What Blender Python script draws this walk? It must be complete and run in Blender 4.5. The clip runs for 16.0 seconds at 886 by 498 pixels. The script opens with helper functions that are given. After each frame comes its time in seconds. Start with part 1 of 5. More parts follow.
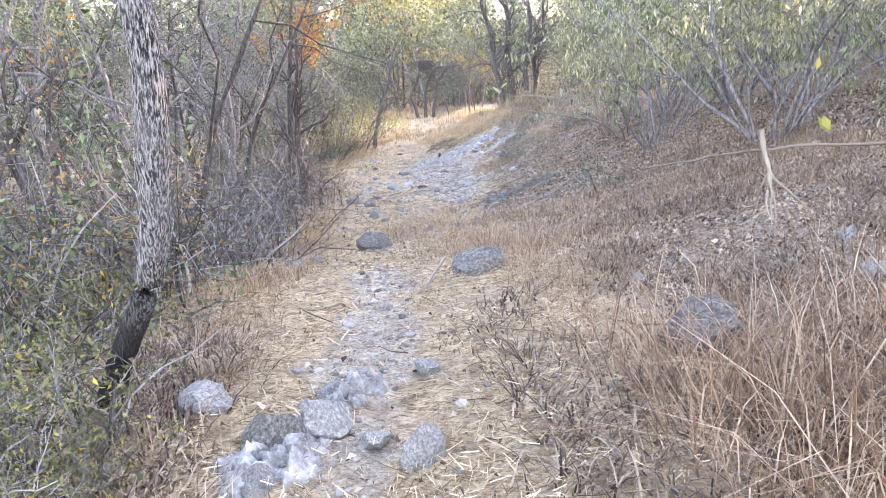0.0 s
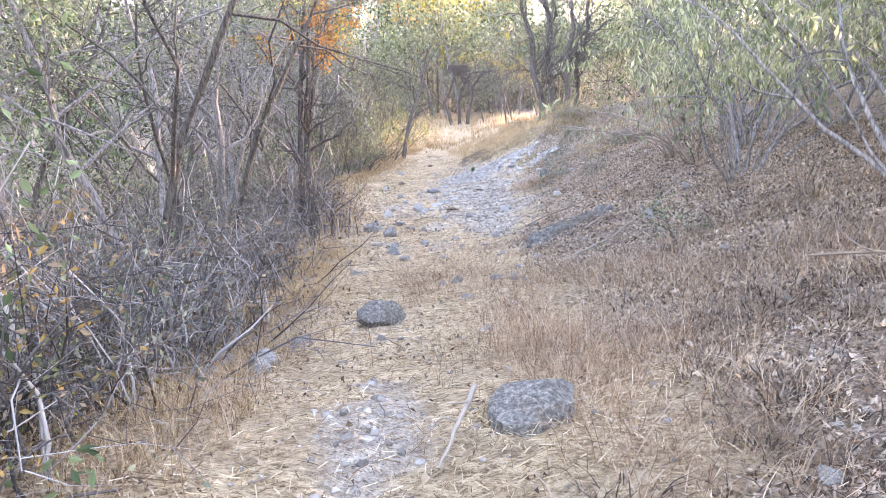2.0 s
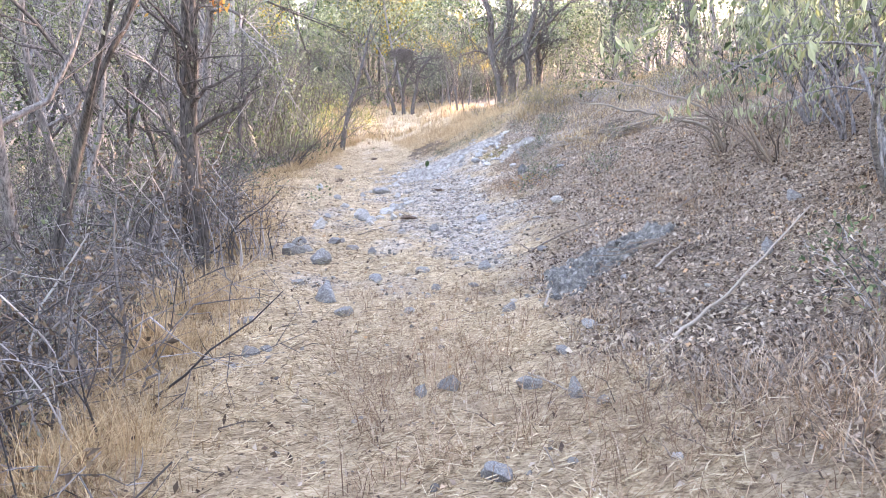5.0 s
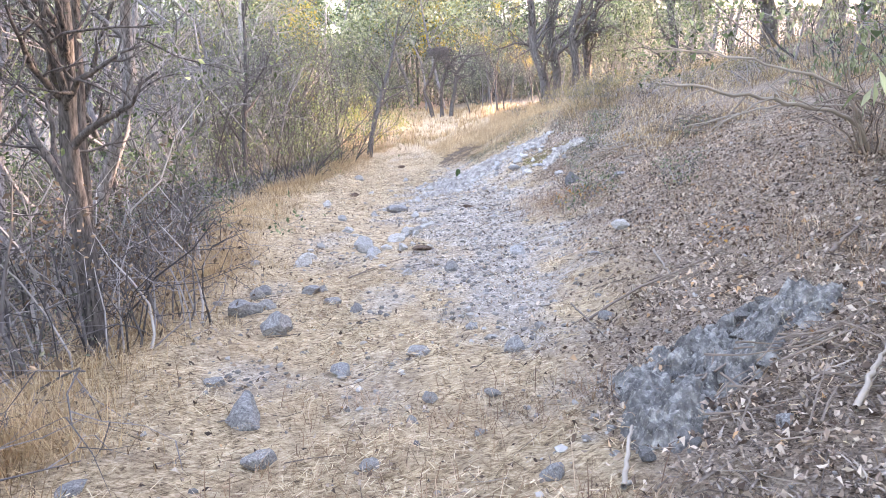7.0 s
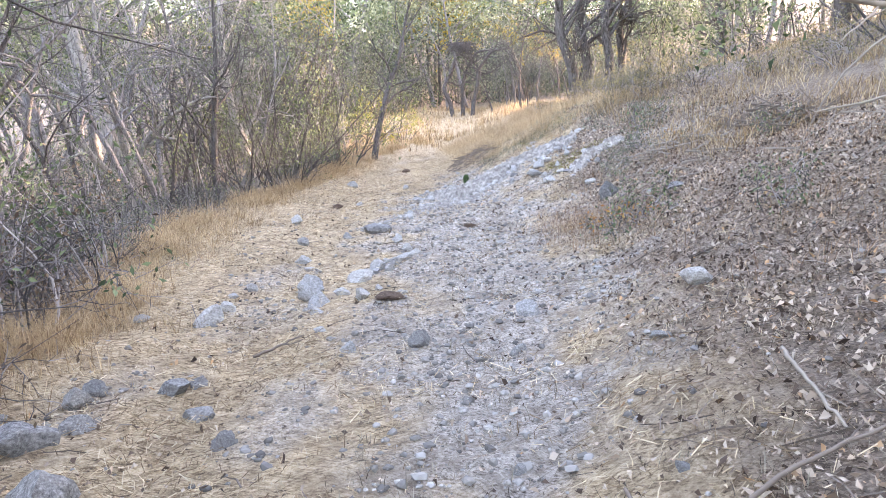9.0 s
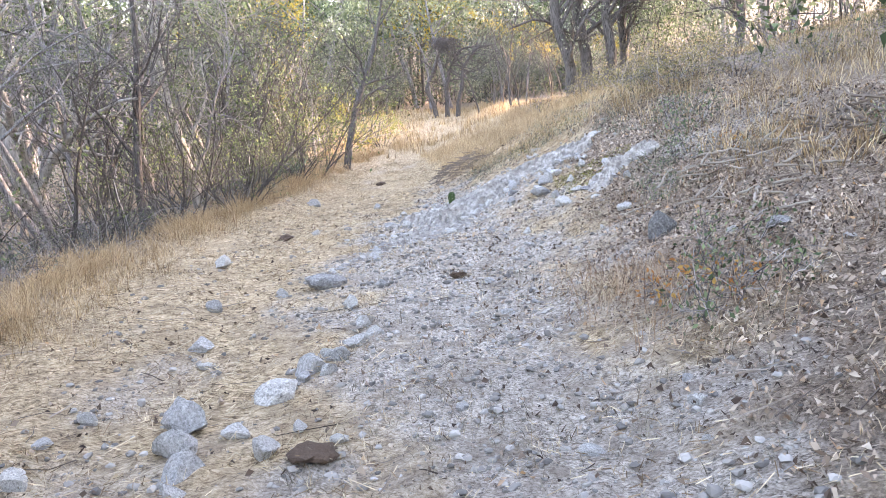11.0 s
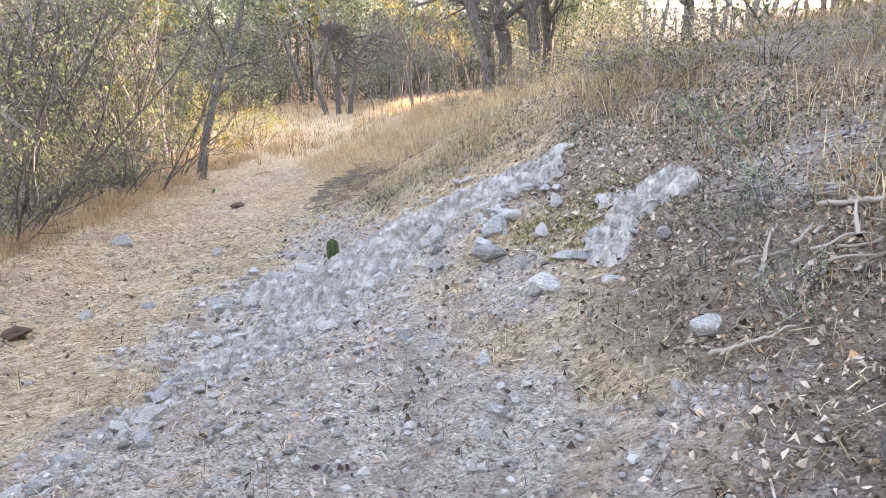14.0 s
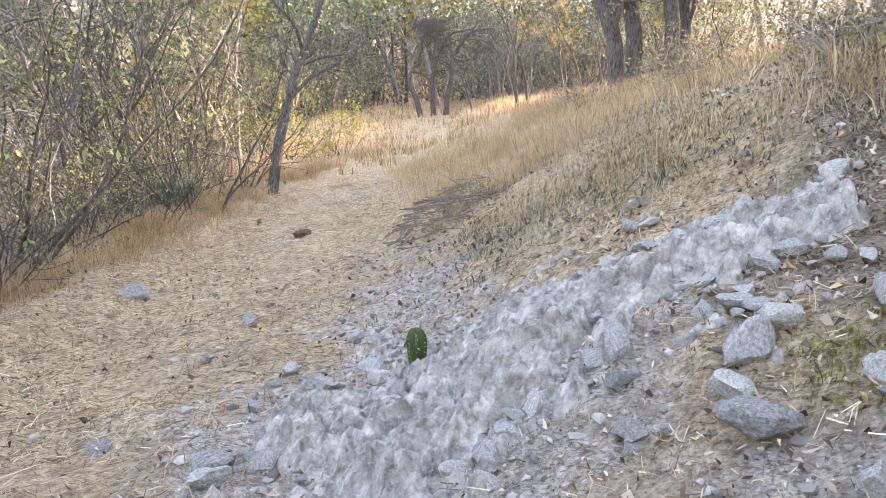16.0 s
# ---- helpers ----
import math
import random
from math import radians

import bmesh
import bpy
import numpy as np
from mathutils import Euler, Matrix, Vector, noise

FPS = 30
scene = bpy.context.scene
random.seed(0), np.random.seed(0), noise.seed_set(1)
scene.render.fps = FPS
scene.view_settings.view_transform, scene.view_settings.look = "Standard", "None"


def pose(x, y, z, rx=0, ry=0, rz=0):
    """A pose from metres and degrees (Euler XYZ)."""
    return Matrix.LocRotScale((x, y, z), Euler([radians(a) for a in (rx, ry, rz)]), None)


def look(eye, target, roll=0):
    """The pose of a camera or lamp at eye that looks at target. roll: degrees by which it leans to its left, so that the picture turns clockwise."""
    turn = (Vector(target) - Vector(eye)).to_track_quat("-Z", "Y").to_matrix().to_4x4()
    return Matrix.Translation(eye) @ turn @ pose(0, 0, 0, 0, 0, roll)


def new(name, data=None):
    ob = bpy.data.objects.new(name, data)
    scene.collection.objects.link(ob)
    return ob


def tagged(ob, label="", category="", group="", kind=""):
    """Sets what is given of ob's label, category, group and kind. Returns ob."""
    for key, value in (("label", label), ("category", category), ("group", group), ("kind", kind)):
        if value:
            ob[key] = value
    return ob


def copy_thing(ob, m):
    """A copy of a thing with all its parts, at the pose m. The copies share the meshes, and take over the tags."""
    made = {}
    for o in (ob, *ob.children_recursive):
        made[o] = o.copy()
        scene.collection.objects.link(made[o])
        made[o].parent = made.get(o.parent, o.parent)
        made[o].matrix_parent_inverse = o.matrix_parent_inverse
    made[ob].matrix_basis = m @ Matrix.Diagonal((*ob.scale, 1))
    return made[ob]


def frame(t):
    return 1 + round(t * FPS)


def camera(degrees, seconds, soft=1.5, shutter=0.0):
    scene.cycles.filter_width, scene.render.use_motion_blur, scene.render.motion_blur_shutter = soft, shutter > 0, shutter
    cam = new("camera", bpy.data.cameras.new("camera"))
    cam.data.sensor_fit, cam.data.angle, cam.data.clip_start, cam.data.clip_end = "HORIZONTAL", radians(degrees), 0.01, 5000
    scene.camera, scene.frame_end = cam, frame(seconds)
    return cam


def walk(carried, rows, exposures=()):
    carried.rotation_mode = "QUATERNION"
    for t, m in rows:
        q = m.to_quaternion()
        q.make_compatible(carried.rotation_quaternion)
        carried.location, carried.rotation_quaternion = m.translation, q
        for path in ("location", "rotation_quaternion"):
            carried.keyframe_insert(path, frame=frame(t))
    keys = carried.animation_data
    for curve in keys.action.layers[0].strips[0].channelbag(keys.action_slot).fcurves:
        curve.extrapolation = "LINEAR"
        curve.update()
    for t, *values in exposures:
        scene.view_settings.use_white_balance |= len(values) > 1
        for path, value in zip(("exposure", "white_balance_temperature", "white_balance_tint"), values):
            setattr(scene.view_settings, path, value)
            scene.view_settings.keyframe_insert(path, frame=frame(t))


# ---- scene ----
cam = camera(63.9, 16.0, 0.5)
PATH = [
    (0, (-1.449, 0.5, 1.926), (-1.284, 2.454, 1.531), -2.4),
    (0.5, (-1.484, 1.133, 1.935), (-1.408, 3.094, 1.547), -2.3),
    (1, (-1.441, 1.651, 2.031), (-1.408, 3.613, 1.644), -2.3),
    (1.5, (-1.364, 2.032, 2.046), (-1.299, 3.994, 1.662), -1.5),
    (2, (-1.264, 2.543, 2.092), (-1.186, 4.504, 1.71), -1.5),
    (2.5, (-1.196, 3.068, 2.191), (-1.073, 5.026, 1.803), -1.1),
    (3, (-1.08, 3.677, 2.164), (-0.906, 5.631, 1.774), -0.6),
    (3.2, (-1.081, 3.935, 2.18), (-0.872, 5.884, 1.783), -0.1),
    (5.3, (-1.331, 6.761, 1.766), (-1.081, 8.704, 1.366), -0.2),
    (5.5, (-1.294, 7.016, 1.778), (-1.077, 8.963, 1.378), -0.4),
    (6, (-1.162, 7.597, 1.774), (-0.987, 9.55, 1.378), -1.3),
    (6.5, (-0.878, 8.237, 1.674), (-0.73, 10.192, 1.282), -2.0),
    (7, (-0.713, 8.897, 1.695), (-0.597, 10.855, 1.304), -2.0),
    (7.5, (-0.564, 9.543, 1.612), (-0.459, 11.502, 1.223), -1.9),
    (8, (-0.418, 10.337, 1.556), (-0.339, 12.297, 1.164), -2.2),
    (8.5, (-0.271, 10.935, 1.558), (-0.219, 12.897, 1.169), -2.4),
    (8.7, (-0.195, 11.165, 1.53), (-0.155, 13.127, 1.143), -2.1),
    (10.8, (-0.048, 13.905, 1.565), (-0.019, 15.869, 1.185), -2.7),
    (11, (0.016, 14.136, 1.515), (0.09, 16.098, 1.132), -3.0),
    (11.5, (0.16, 14.791, 1.549), (0.382, 16.738, 1.152), -3.5),
    (12, (0.143, 15.397, 1.553), (0.508, 17.32, 1.144), -3.2),
    (12.5, (0.1, 16.169, 1.446), (0.596, 18.062, 1.033), -1.8),
    (13, (0.104, 16.83, 1.5), (0.611, 18.72, 1.086), -0.8),
    (13.5, (0.195, 17.327, 1.425), (0.63, 19.237, 1.019), -0.9),
    (14, (0.348, 17.928, 1.478), (0.716, 19.853, 1.08), -1.3),
    (14.5, (0.443, 18.518, 1.508), (0.789, 20.447, 1.109), -1.8),
    (15, (0.444, 19.238, 1.468), (0.817, 21.161, 1.064), -1.5),
    (15.5, (0.441, 19.845, 1.476), (0.688, 21.789, 1.076), -1.5),
    (16, (0.492, 20.47, 1.431), (0.601, 22.429, 1.044), -2.1),
]
walk(cam, [(t, look(eye, target, roll)) for t, eye, target, roll in PATH], [(0.0, 4.5, 7550, 34), (2.0, 4.6, 7600, 34), (6.0, 4.62, 7750, 34), (8.0, 4.52, 7800, 33), (11.5, 4.4, 7950, 30), (14.0, 4.3, 8350, 31), (16.0, 4.22, 8350, 32)])

# ---- world, sun, exposure ----
SUN_AZ, SUN_EL = radians(60), radians(9)
world = bpy.data.worlds.new("world")
scene.world = world
world.use_nodes = True
wn = world.node_tree.nodes
sky = wn.new("ShaderNodeTexSky")
sky.sky_type, sky.sun_disc = "NISHITA", False
sky.sun_elevation, sky.sun_rotation = SUN_EL, SUN_AZ
sky.dust_density, sky.air_density = 1.2, 1.0
wn["Background"].inputs["Strength"].default_value = 0.15
world.node_tree.links.new(sky.outputs[0], wn["Background"].inputs["Color"])
sun_data = bpy.data.lights.new("sun", "SUN")
sun_data.energy, sun_data.angle, sun_data.color = 2.0, radians(0.6), (1.0, 0.84, 0.64)
sun = new("sun", sun_data)
TO_SUN = Vector((math.sin(SUN_AZ) * math.cos(SUN_EL), math.cos(SUN_AZ) * math.cos(SUN_EL), math.sin(SUN_EL)))
sun.matrix_world = look(TO_SUN * 60, (0, 0, 0))


# ---- materials ----
def mat_base(name, rough=0.9):
    m = bpy.data.materials.new(name)
    m.use_nodes = True
    nt = m.node_tree
    b = nt.nodes["Principled BSDF"]
    b.inputs["Roughness"].default_value = rough
    b.inputs["Specular IOR Level"].default_value = 0.25
    return m, nt, b


def node(nt, kind, **kw):
    n = nt.nodes.new(kind)
    for k, v in kw.items():
        n.inputs[k.replace("_", " ")].default_value = v
    return n


def ramp(nt, src, stops):
    r = nt.nodes.new("ShaderNodeValToRGB")
    e = r.color_ramp.elements
    while len(e) < len(stops):
        e.new(0.5)
    for el, (p, c) in zip(e, stops):
        el.position, el.color = p, (*c, 1)
    nt.links.new(src, r.inputs[0])
    return r.outputs[0]


def mix(nt, fac, a, b, mode="MIX"):
    m = nt.nodes.new("ShaderNodeMix")
    m.data_type, m.blend_type = "RGBA", mode
    for sock, v in ((m.inputs[0], fac), (m.inputs[6], a), (m.inputs[7], b)):
        if isinstance(v, (int, float)):
            sock.default_value = v
        elif isinstance(v, tuple):
            sock.default_value = (*v, 1)
        else:
            nt.links.new(v, sock)
    return m.outputs[2]


def noise_tex(nt, scale, detail=4.0, rough=0.6, stretch=None):
    n = nt.nodes.new("ShaderNodeTexNoise")
    n.inputs["Scale"].default_value, n.inputs["Detail"].default_value, n.inputs["Roughness"].default_value = scale, detail, rough
    c = nt.nodes.new("ShaderNodeTexCoord")
    if stretch:
        mp = nt.nodes.new("ShaderNodeMapping")
        mp.inputs["Scale"].default_value = stretch
        nt.links.new(c.outputs["Object"], mp.inputs[0])
        nt.links.new(mp.outputs[0], n.inputs[0])
    else:
        nt.links.new(c.outputs["Object"], n.inputs[0])
    return n.outputs["Fac"]


def bump(nt, b, src, strength, dist):
    n = nt.nodes.new("ShaderNodeBump")
    n.inputs["Strength"].default_value, n.inputs["Distance"].default_value = strength, dist
    nt.links.new(src, n.inputs["Height"])
    nt.links.new(n.outputs[0], b.inputs["Normal"])


def attr(nt, name):
    a = nt.nodes.new("ShaderNodeAttribute")
    a.attribute_name = name
    return a.outputs["Fac"]


def chips(nt, scale, stretch, turn=0.0):
    """Random value per small chip of a scattered cell pattern."""
    v = nt.nodes.new("ShaderNodeTexVoronoi")
    v.inputs["Scale"].default_value = scale
    c, rot, mp, n = nt.nodes.new("ShaderNodeTexCoord"), nt.nodes.new("ShaderNodeMapping"), nt.nodes.new("ShaderNodeMapping"), nt.nodes.new("ShaderNodeTexNoise")
    rot.inputs["Rotation"].default_value = (0, 0, radians(turn))
    mp.inputs["Scale"].default_value = stretch
    n.inputs["Scale"].default_value = 6
    add = nt.nodes.new("ShaderNodeVectorMath")
    add.operation = "MULTIPLY_ADD"
    add.inputs[1].default_value = (0.06, 0.06, 0.06)
    nt.links.new(c.outputs["Object"], n.inputs[0])
    nt.links.new(n.outputs["Color"], add.inputs[0])
    nt.links.new(c.outputs["Object"], add.inputs[2])
    nt.links.new(add.outputs[0], rot.inputs[0])
    nt.links.new(rot.outputs[0], mp.inputs[0])
    nt.links.new(mp.outputs[0], v.inputs["Vector"])
    sep = nt.nodes.new("ShaderNodeSeparateColor")
    nt.links.new(v.outputs["Color"], sep.inputs[0])
    return sep.outputs[0]


def weigh(nt, *pairs):
    """Weighted sum of values."""
    total = None
    for src, w in pairs:
        n = nt.nodes.new("ShaderNodeMath")
        n.operation = "MULTIPLY_ADD"
        n.inputs[1].default_value = w
        nt.links.new(src, n.inputs[0])
        if total is None:
            n.inputs[2].default_value = 0.0
        else:
            nt.links.new(total, n.inputs[2])
        total = n.outputs[0]
    return total


def ground_material():
    m, nt, b = mat_base("dry_ground", 0.95)
    fine, mid, broad = noise_tex(nt, 70, 8, 0.85), noise_tex(nt, 17, 6, 0.75), noise_tex(nt, 4.5, 5, 0.65)
    stalks = weigh(nt, (chips(nt, 70, (0.22, 1.5, 1), 20), 0.5), (chips(nt, 60, (1.5, 0.25, 1), 62), 0.5))
    bits = chips(nt, 75, (1, 1.5, 1), 35)
    v = weigh(nt, (fine, 0.45), (mid, 0.37), (stalks, 0.18))
    w = weigh(nt, (fine, 0.48), (mid, 0.37), (bits, 0.15))
    # near-black low stops put the shade of gaps between stalks into the colour
    straw = ramp(nt, v, [(0.37, (0.03, 0.02, 0.013)), (0.45, (0.32, 0.23, 0.145)), (0.54, (0.65, 0.51, 0.34)), (0.64, (0.86, 0.74, 0.56))])
    straw = mix(nt, ramp(nt, broad, [(0.42, (0, 0, 0)), (0.66, (0.5, 0.5, 0.5))]), straw, (0.27, 0.2, 0.145))
    gravel = ramp(nt, w, [(0.37, (0.035, 0.031, 0.028)), (0.45, (0.3, 0.272, 0.25)), (0.54, (0.56, 0.52, 0.485)), (0.64, (0.86, 0.82, 0.78))])
    gravel = mix(nt, ramp(nt, broad, [(0.42, (0, 0, 0)), (0.64, (0.6, 0.6, 0.6))]), gravel, (0.23, 0.185, 0.15))
    litter = ramp(nt, w, [(0.37, (0.02, 0.014, 0.011)), (0.46, (0.17, 0.125, 0.095)), (0.56, (0.36, 0.28, 0.22)), (0.66, (0.62, 0.52, 0.44))])
    litter = mix(nt, ramp(nt, broad, [(0.45, (0, 0, 0)), (0.66, (0.45, 0.45, 0.45))]), litter, (0.36, 0.31, 0.27))
    c = mix(nt, attr(nt, "litter"), straw, litter)
    c = mix(nt, attr(nt, "gravel"), c, gravel)
    nt.links.new(c, b.inputs["Base Color"])
    bump(nt, b, w, 1.0, 0.05)
    return m


def rock_material(name, dark, midc, light, lichen=(0.55, 0.56, 0.5), fine=1.0):
    m, nt, b = mat_base(name, 0.9)
    n1, n2 = noise_tex(nt, 9 * fine, 8, 0.75), noise_tex(nt, 45 * fine, 4, 0.7)
    c = ramp(nt, n1, [(0.3, dark), (0.5, midc), (0.68, light)])
    c = mix(nt, ramp(nt, n2, [(0.55, (0, 0, 0)), (0.68, (0.5, 0.5, 0.5))]), c, lichen)
    c = mix(nt, ramp(nt, noise_tex(nt, 3.2, 6, 0.7), [(0.5, (0, 0, 0)), (0.66, (0.35, 0.35, 0.35))]), c, tuple(v * w for v, w in zip(midc, (0.62, 0.55, 0.48))))
    oi = nt.nodes.new("ShaderNodeObjectInfo")
    c = mix(nt, 1.0, c, ramp(nt, oi.outputs["Random"], [(0, (0.84, 0.84, 0.85)), (1, (1.12, 1.1, 1.06))]), "MULTIPLY")
    nt.links.new(c, b.inputs["Base Color"])
    bump(nt, b, weigh(nt, (n1, 0.6), (n2, 0.4)), 0.9, 0.014)
    return m


def bark_material(name, dark, light, scale=14, span=(0.36, 0.62)):
    m, nt, b = mat_base(name, 0.92)
    n1, n2 = noise_tex(nt, scale, 6, 0.7, (3.0, 3.0, 0.6)), noise_tex(nt, 3, 3)
    c = ramp(nt, n1, [(span[0], dark), (span[1], light)])
    c = mix(nt, ramp(nt, n2, [(0.45, (0, 0, 0)), (0.7, (0.5, 0.5, 0.5))]), c, tuple(0.6 * v for v in light))
    nt.links.new(c, b.inputs["Base Color"])
    bump(nt, b, n1, 0.9, 0.015)
    return m


def island_material(name, stops, translucent=0.0, rough=0.75):
    m, nt, b = mat_base(name, rough)
    g = nt.nodes.new("ShaderNodeNewGeometry")
    c = ramp(nt, g.outputs["Random Per Island"], stops)
    c = mix(nt, ramp(nt, noise_tex(nt, 1.3, 2), [(0.35, (0, 0, 0)), (0.7, (0.45, 0.45, 0.45))]), c, stops[0][1])
    nt.links.new(c, b.inputs["Base Color"])
    if translucent:
        t = nt.nodes.new("ShaderNodeBsdfTranslucent")
        s = nt.nodes.new("ShaderNodeMixShader")
        s.inputs[0].default_value = translucent
        nt.links.new(c, t.inputs[0])
        nt.links.new(b.outputs[0], s.inputs[1])
        nt.links.new(t.outputs[0], s.inputs[2])
        nt.links.new(s.outputs[0], nt.nodes["Material Output"].inputs[0])
    return m


M_GROUND = ground_material()
M_ROCK = rock_material("weathered_stone", (0.04, 0.04, 0.042), (0.24, 0.243, 0.25), (0.5, 0.505, 0.505), (0.52, 0.53, 0.5), 1.0)
M_PALE = rock_material("pale_limestone", (0.09, 0.09, 0.09), (0.38, 0.382, 0.385), (0.66, 0.665, 0.66), (0.66, 0.67, 0.64), 1.0)
M_BEDROCK = rock_material("worn_bedrock", (0.045, 0.042, 0.042), (0.28, 0.268, 0.262), (0.52, 0.505, 0.495), (0.52, 0.51, 0.49), 1.3)
M_DARKROCK = rock_material("lichened_stone", (0.02, 0.02, 0.021), (0.13, 0.13, 0.132), (0.36, 0.36, 0.35), (0.42, 0.43, 0.39), 1.1)
M_OAK = bark_material("furrowed_bark", (0.014, 0.013, 0.014), (0.42, 0.42, 0.44), 46, (0.45, 0.6))


def char_foot(m):
    """Fire scar that blackens the lowest half metre of the bark, with a ragged upper edge."""
    nt = m.node_tree
    b = nt.nodes["Principled BSDF"]
    src = b.inputs["Base Color"].links[0].from_socket
    c, sep, add = nt.nodes.new("ShaderNodeTexCoord"), nt.nodes.new("ShaderNodeSeparateXYZ"), nt.nodes.new("ShaderNodeMath")
    nt.links.new(c.outputs["Object"], sep.inputs[0])
    add.operation = "MULTIPLY_ADD"
    add.inputs[1].default_value = 0.7
    nt.links.new(noise_tex(nt, 9, 4, 0.7, (1, 1, 0.4)), add.inputs[0])
    nt.links.new(sep.outputs[2], add.inputs[2])
    f = ramp(nt, add.outputs[0], [(0.66, (0.93, 0.93, 0.93)), (1.08, (0, 0, 0))])
    nt.links.new(mix(nt, f, src, (0.02, 0.018, 0.018)), b.inputs["Base Color"])


char_foot(M_OAK)
M_BARK = bark_material("dark_bark", (0.022, 0.02, 0.02), (0.16, 0.145, 0.142))
M_GREYBARK = bark_material("grey_bark", (0.06, 0.057, 0.06), (0.36, 0.345, 0.355))
M_EARTH = bark_material("dried_earth", (0.03, 0.021, 0.016), (0.22, 0.15, 0.115), 30)
M_PALEBARK = bark_material("pale_bark", (0.16, 0.145, 0.135), (0.47, 0.44, 0.41), 8)
M_STEM = island_material("twig_bark", [(0, (0.03, 0.028, 0.03)), (0.45, (0.13, 0.12, 0.124)), (0.8, (0.34, 0.32, 0.326)), (1, (0.56, 0.54, 0.54))])
M_DEAD = island_material("bleached_wood", [(0, (0.13, 0.11, 0.09)), (0.6, (0.32, 0.28, 0.24)), (1, (0.55, 0.5, 0.45))])
M_BRUSH = island_material("dead_brushwood", [(0, (0.06, 0.047, 0.04)), (0.6, (0.2, 0.16, 0.135)), (1, (0.42, 0.36, 0.31))])
M_GREEN = island_material("green_leaves", [(0, (0.03, 0.05, 0.024)), (0.5, (0.12, 0.17, 0.09)), (1, (0.32, 0.4, 0.22))], 0.25)
M_PALEGREEN = island_material("pale_green_leaves", [(0, (0.11, 0.14, 0.07)), (0.5, (0.33, 0.37, 0.23)), (1, (0.6, 0.63, 0.43))], 0.45)
M_OLIVE = island_material("olive_leaves", [(0, (0.04, 0.05, 0.036)), (0.5, (0.18, 0.205, 0.155)), (0.93, (0.4, 0.43, 0.33)), (1, (0.46, 0.4, 0.22))], 0.25)
M_YELLOW = island_material("yellow_leaves", [(0, (0.2, 0.17, 0.04)), (0.5, (0.45, 0.34, 0.06)), (1, (0.65, 0.5, 0.1))], 0.5)
M_LEAF = island_material("fresh_leaves", [(0, (0.045, 0.065, 0.028)), (0.5, (0.17, 0.22, 0.1)), (0.9, (0.38, 0.44, 0.22)), (1, (0.54, 0.54, 0.22))], 0.3)
M_SPRIG = island_material("sprig_leaves", [(0, (0.12, 0.16, 0.04)), (0.6, (0.3, 0.32, 0.1)), (1, (0.5, 0.4, 0.12))], 0.4)
M_ORANGE = island_material("orange_leaves", [(0, (0.3, 0.12, 0.045)), (0.5, (0.5, 0.23, 0.08)), (1, (0.62, 0.4, 0.12))], 0.5)
M_GRASS = island_material("dry_grass", [(0, (0.14, 0.09, 0.055)), (0.45, (0.45, 0.315, 0.175)), (0.8, (0.74, 0.56, 0.34)), (1, (0.85, 0.71, 0.5))], 0.35)
M_REDGRASS = island_material("russet_grass", [(0, (0.12, 0.07, 0.05)), (0.45, (0.36, 0.235, 0.145)), (0.8, (0.61, 0.45, 0.32)), (1, (0.78, 0.65, 0.51))], 0.35)
M_STRAW = island_material("cut_straw", [(0, (0.12, 0.08, 0.05)), (0.3, (0.3, 0.21, 0.13)), (0.6, (0.67, 0.54, 0.37)), (1, (0.86, 0.76, 0.58))], 0.15)
M_LEAFLITTER = island_material("fallen_leaves", [(0, (0.04, 0.027, 0.022)), (0.3, (0.15, 0.105, 0.08)), (0.55, (0.42, 0.325, 0.255)), (0.92, (0.68, 0.58, 0.48)), (1, (0.62, 0.36, 0.18))], 0.15)
M_DARKWEED = island_material("withered_weeds", [(0, (0.025, 0.018, 0.016)), (0.5, (0.13, 0.1, 0.082)), (1, (0.46, 0.37, 0.3))], 0.1)
M_GREYGRASS = island_material("grey_grass", [(0, (0.07, 0.055, 0.04)), (0.5, (0.27, 0.24, 0.18)), (1, (0.56, 0.5, 0.4))], 0.2)
M_WEED = island_material("yellowing_leaves", [(0, (0.07, 0.065, 0.03)), (0.5, (0.24, 0.225, 0.12)), (0.9, (0.42, 0.38, 0.2)), (1, (0.55, 0.45, 0.18))], 0.3)
M_CURL = island_material("curling_leaves", [(0, (0.035, 0.042, 0.022)), (0.55, (0.16, 0.18, 0.08)), (0.85, (0.34, 0.33, 0.15)), (1, (0.68, 0.52, 0.08))], 0.3)
M_RUSSET = island_material("russet_leaves", [(0, (0.06, 0.042, 0.032)), (0.6, (0.24, 0.175, 0.12)), (1, (0.46, 0.35, 0.25))], 0.25)
M_AUTUMN = island_material("autumn_leaves", [(0, (0.09, 0.07, 0.035)), (0.5, (0.33, 0.24, 0.09)), (1, (0.62, 0.36, 0.12))], 0.35)
# warm gold, partly in place of patchy sun on the edge tufts
M_GOLD = island_material("golden_grass", [(0, (0.22, 0.14, 0.08)), (0.5, (0.57, 0.41, 0.24)), (1, (0.84, 0.67, 0.44))], 0.4)
M_GRAVEL = island_material("gravel", [(0, (0.1, 0.095, 0.092)), (0.5, (0.27, 0.257, 0.24)), (1, (0.42, 0.405, 0.385))])
M_CACTUS = island_material("cactus_skin", [(0, (0.025, 0.05, 0.018)), (1, (0.05, 0.09, 0.03))])
M_AGAVE = island_material("agave_leaf", [(0, (0.08, 0.13, 0.1)), (1, (0.17, 0.24, 0.18))])
M_MOSS = island_material("moss", [(0, (0.08, 0.09, 0.018)), (1, (0.32, 0.3, 0.07))])
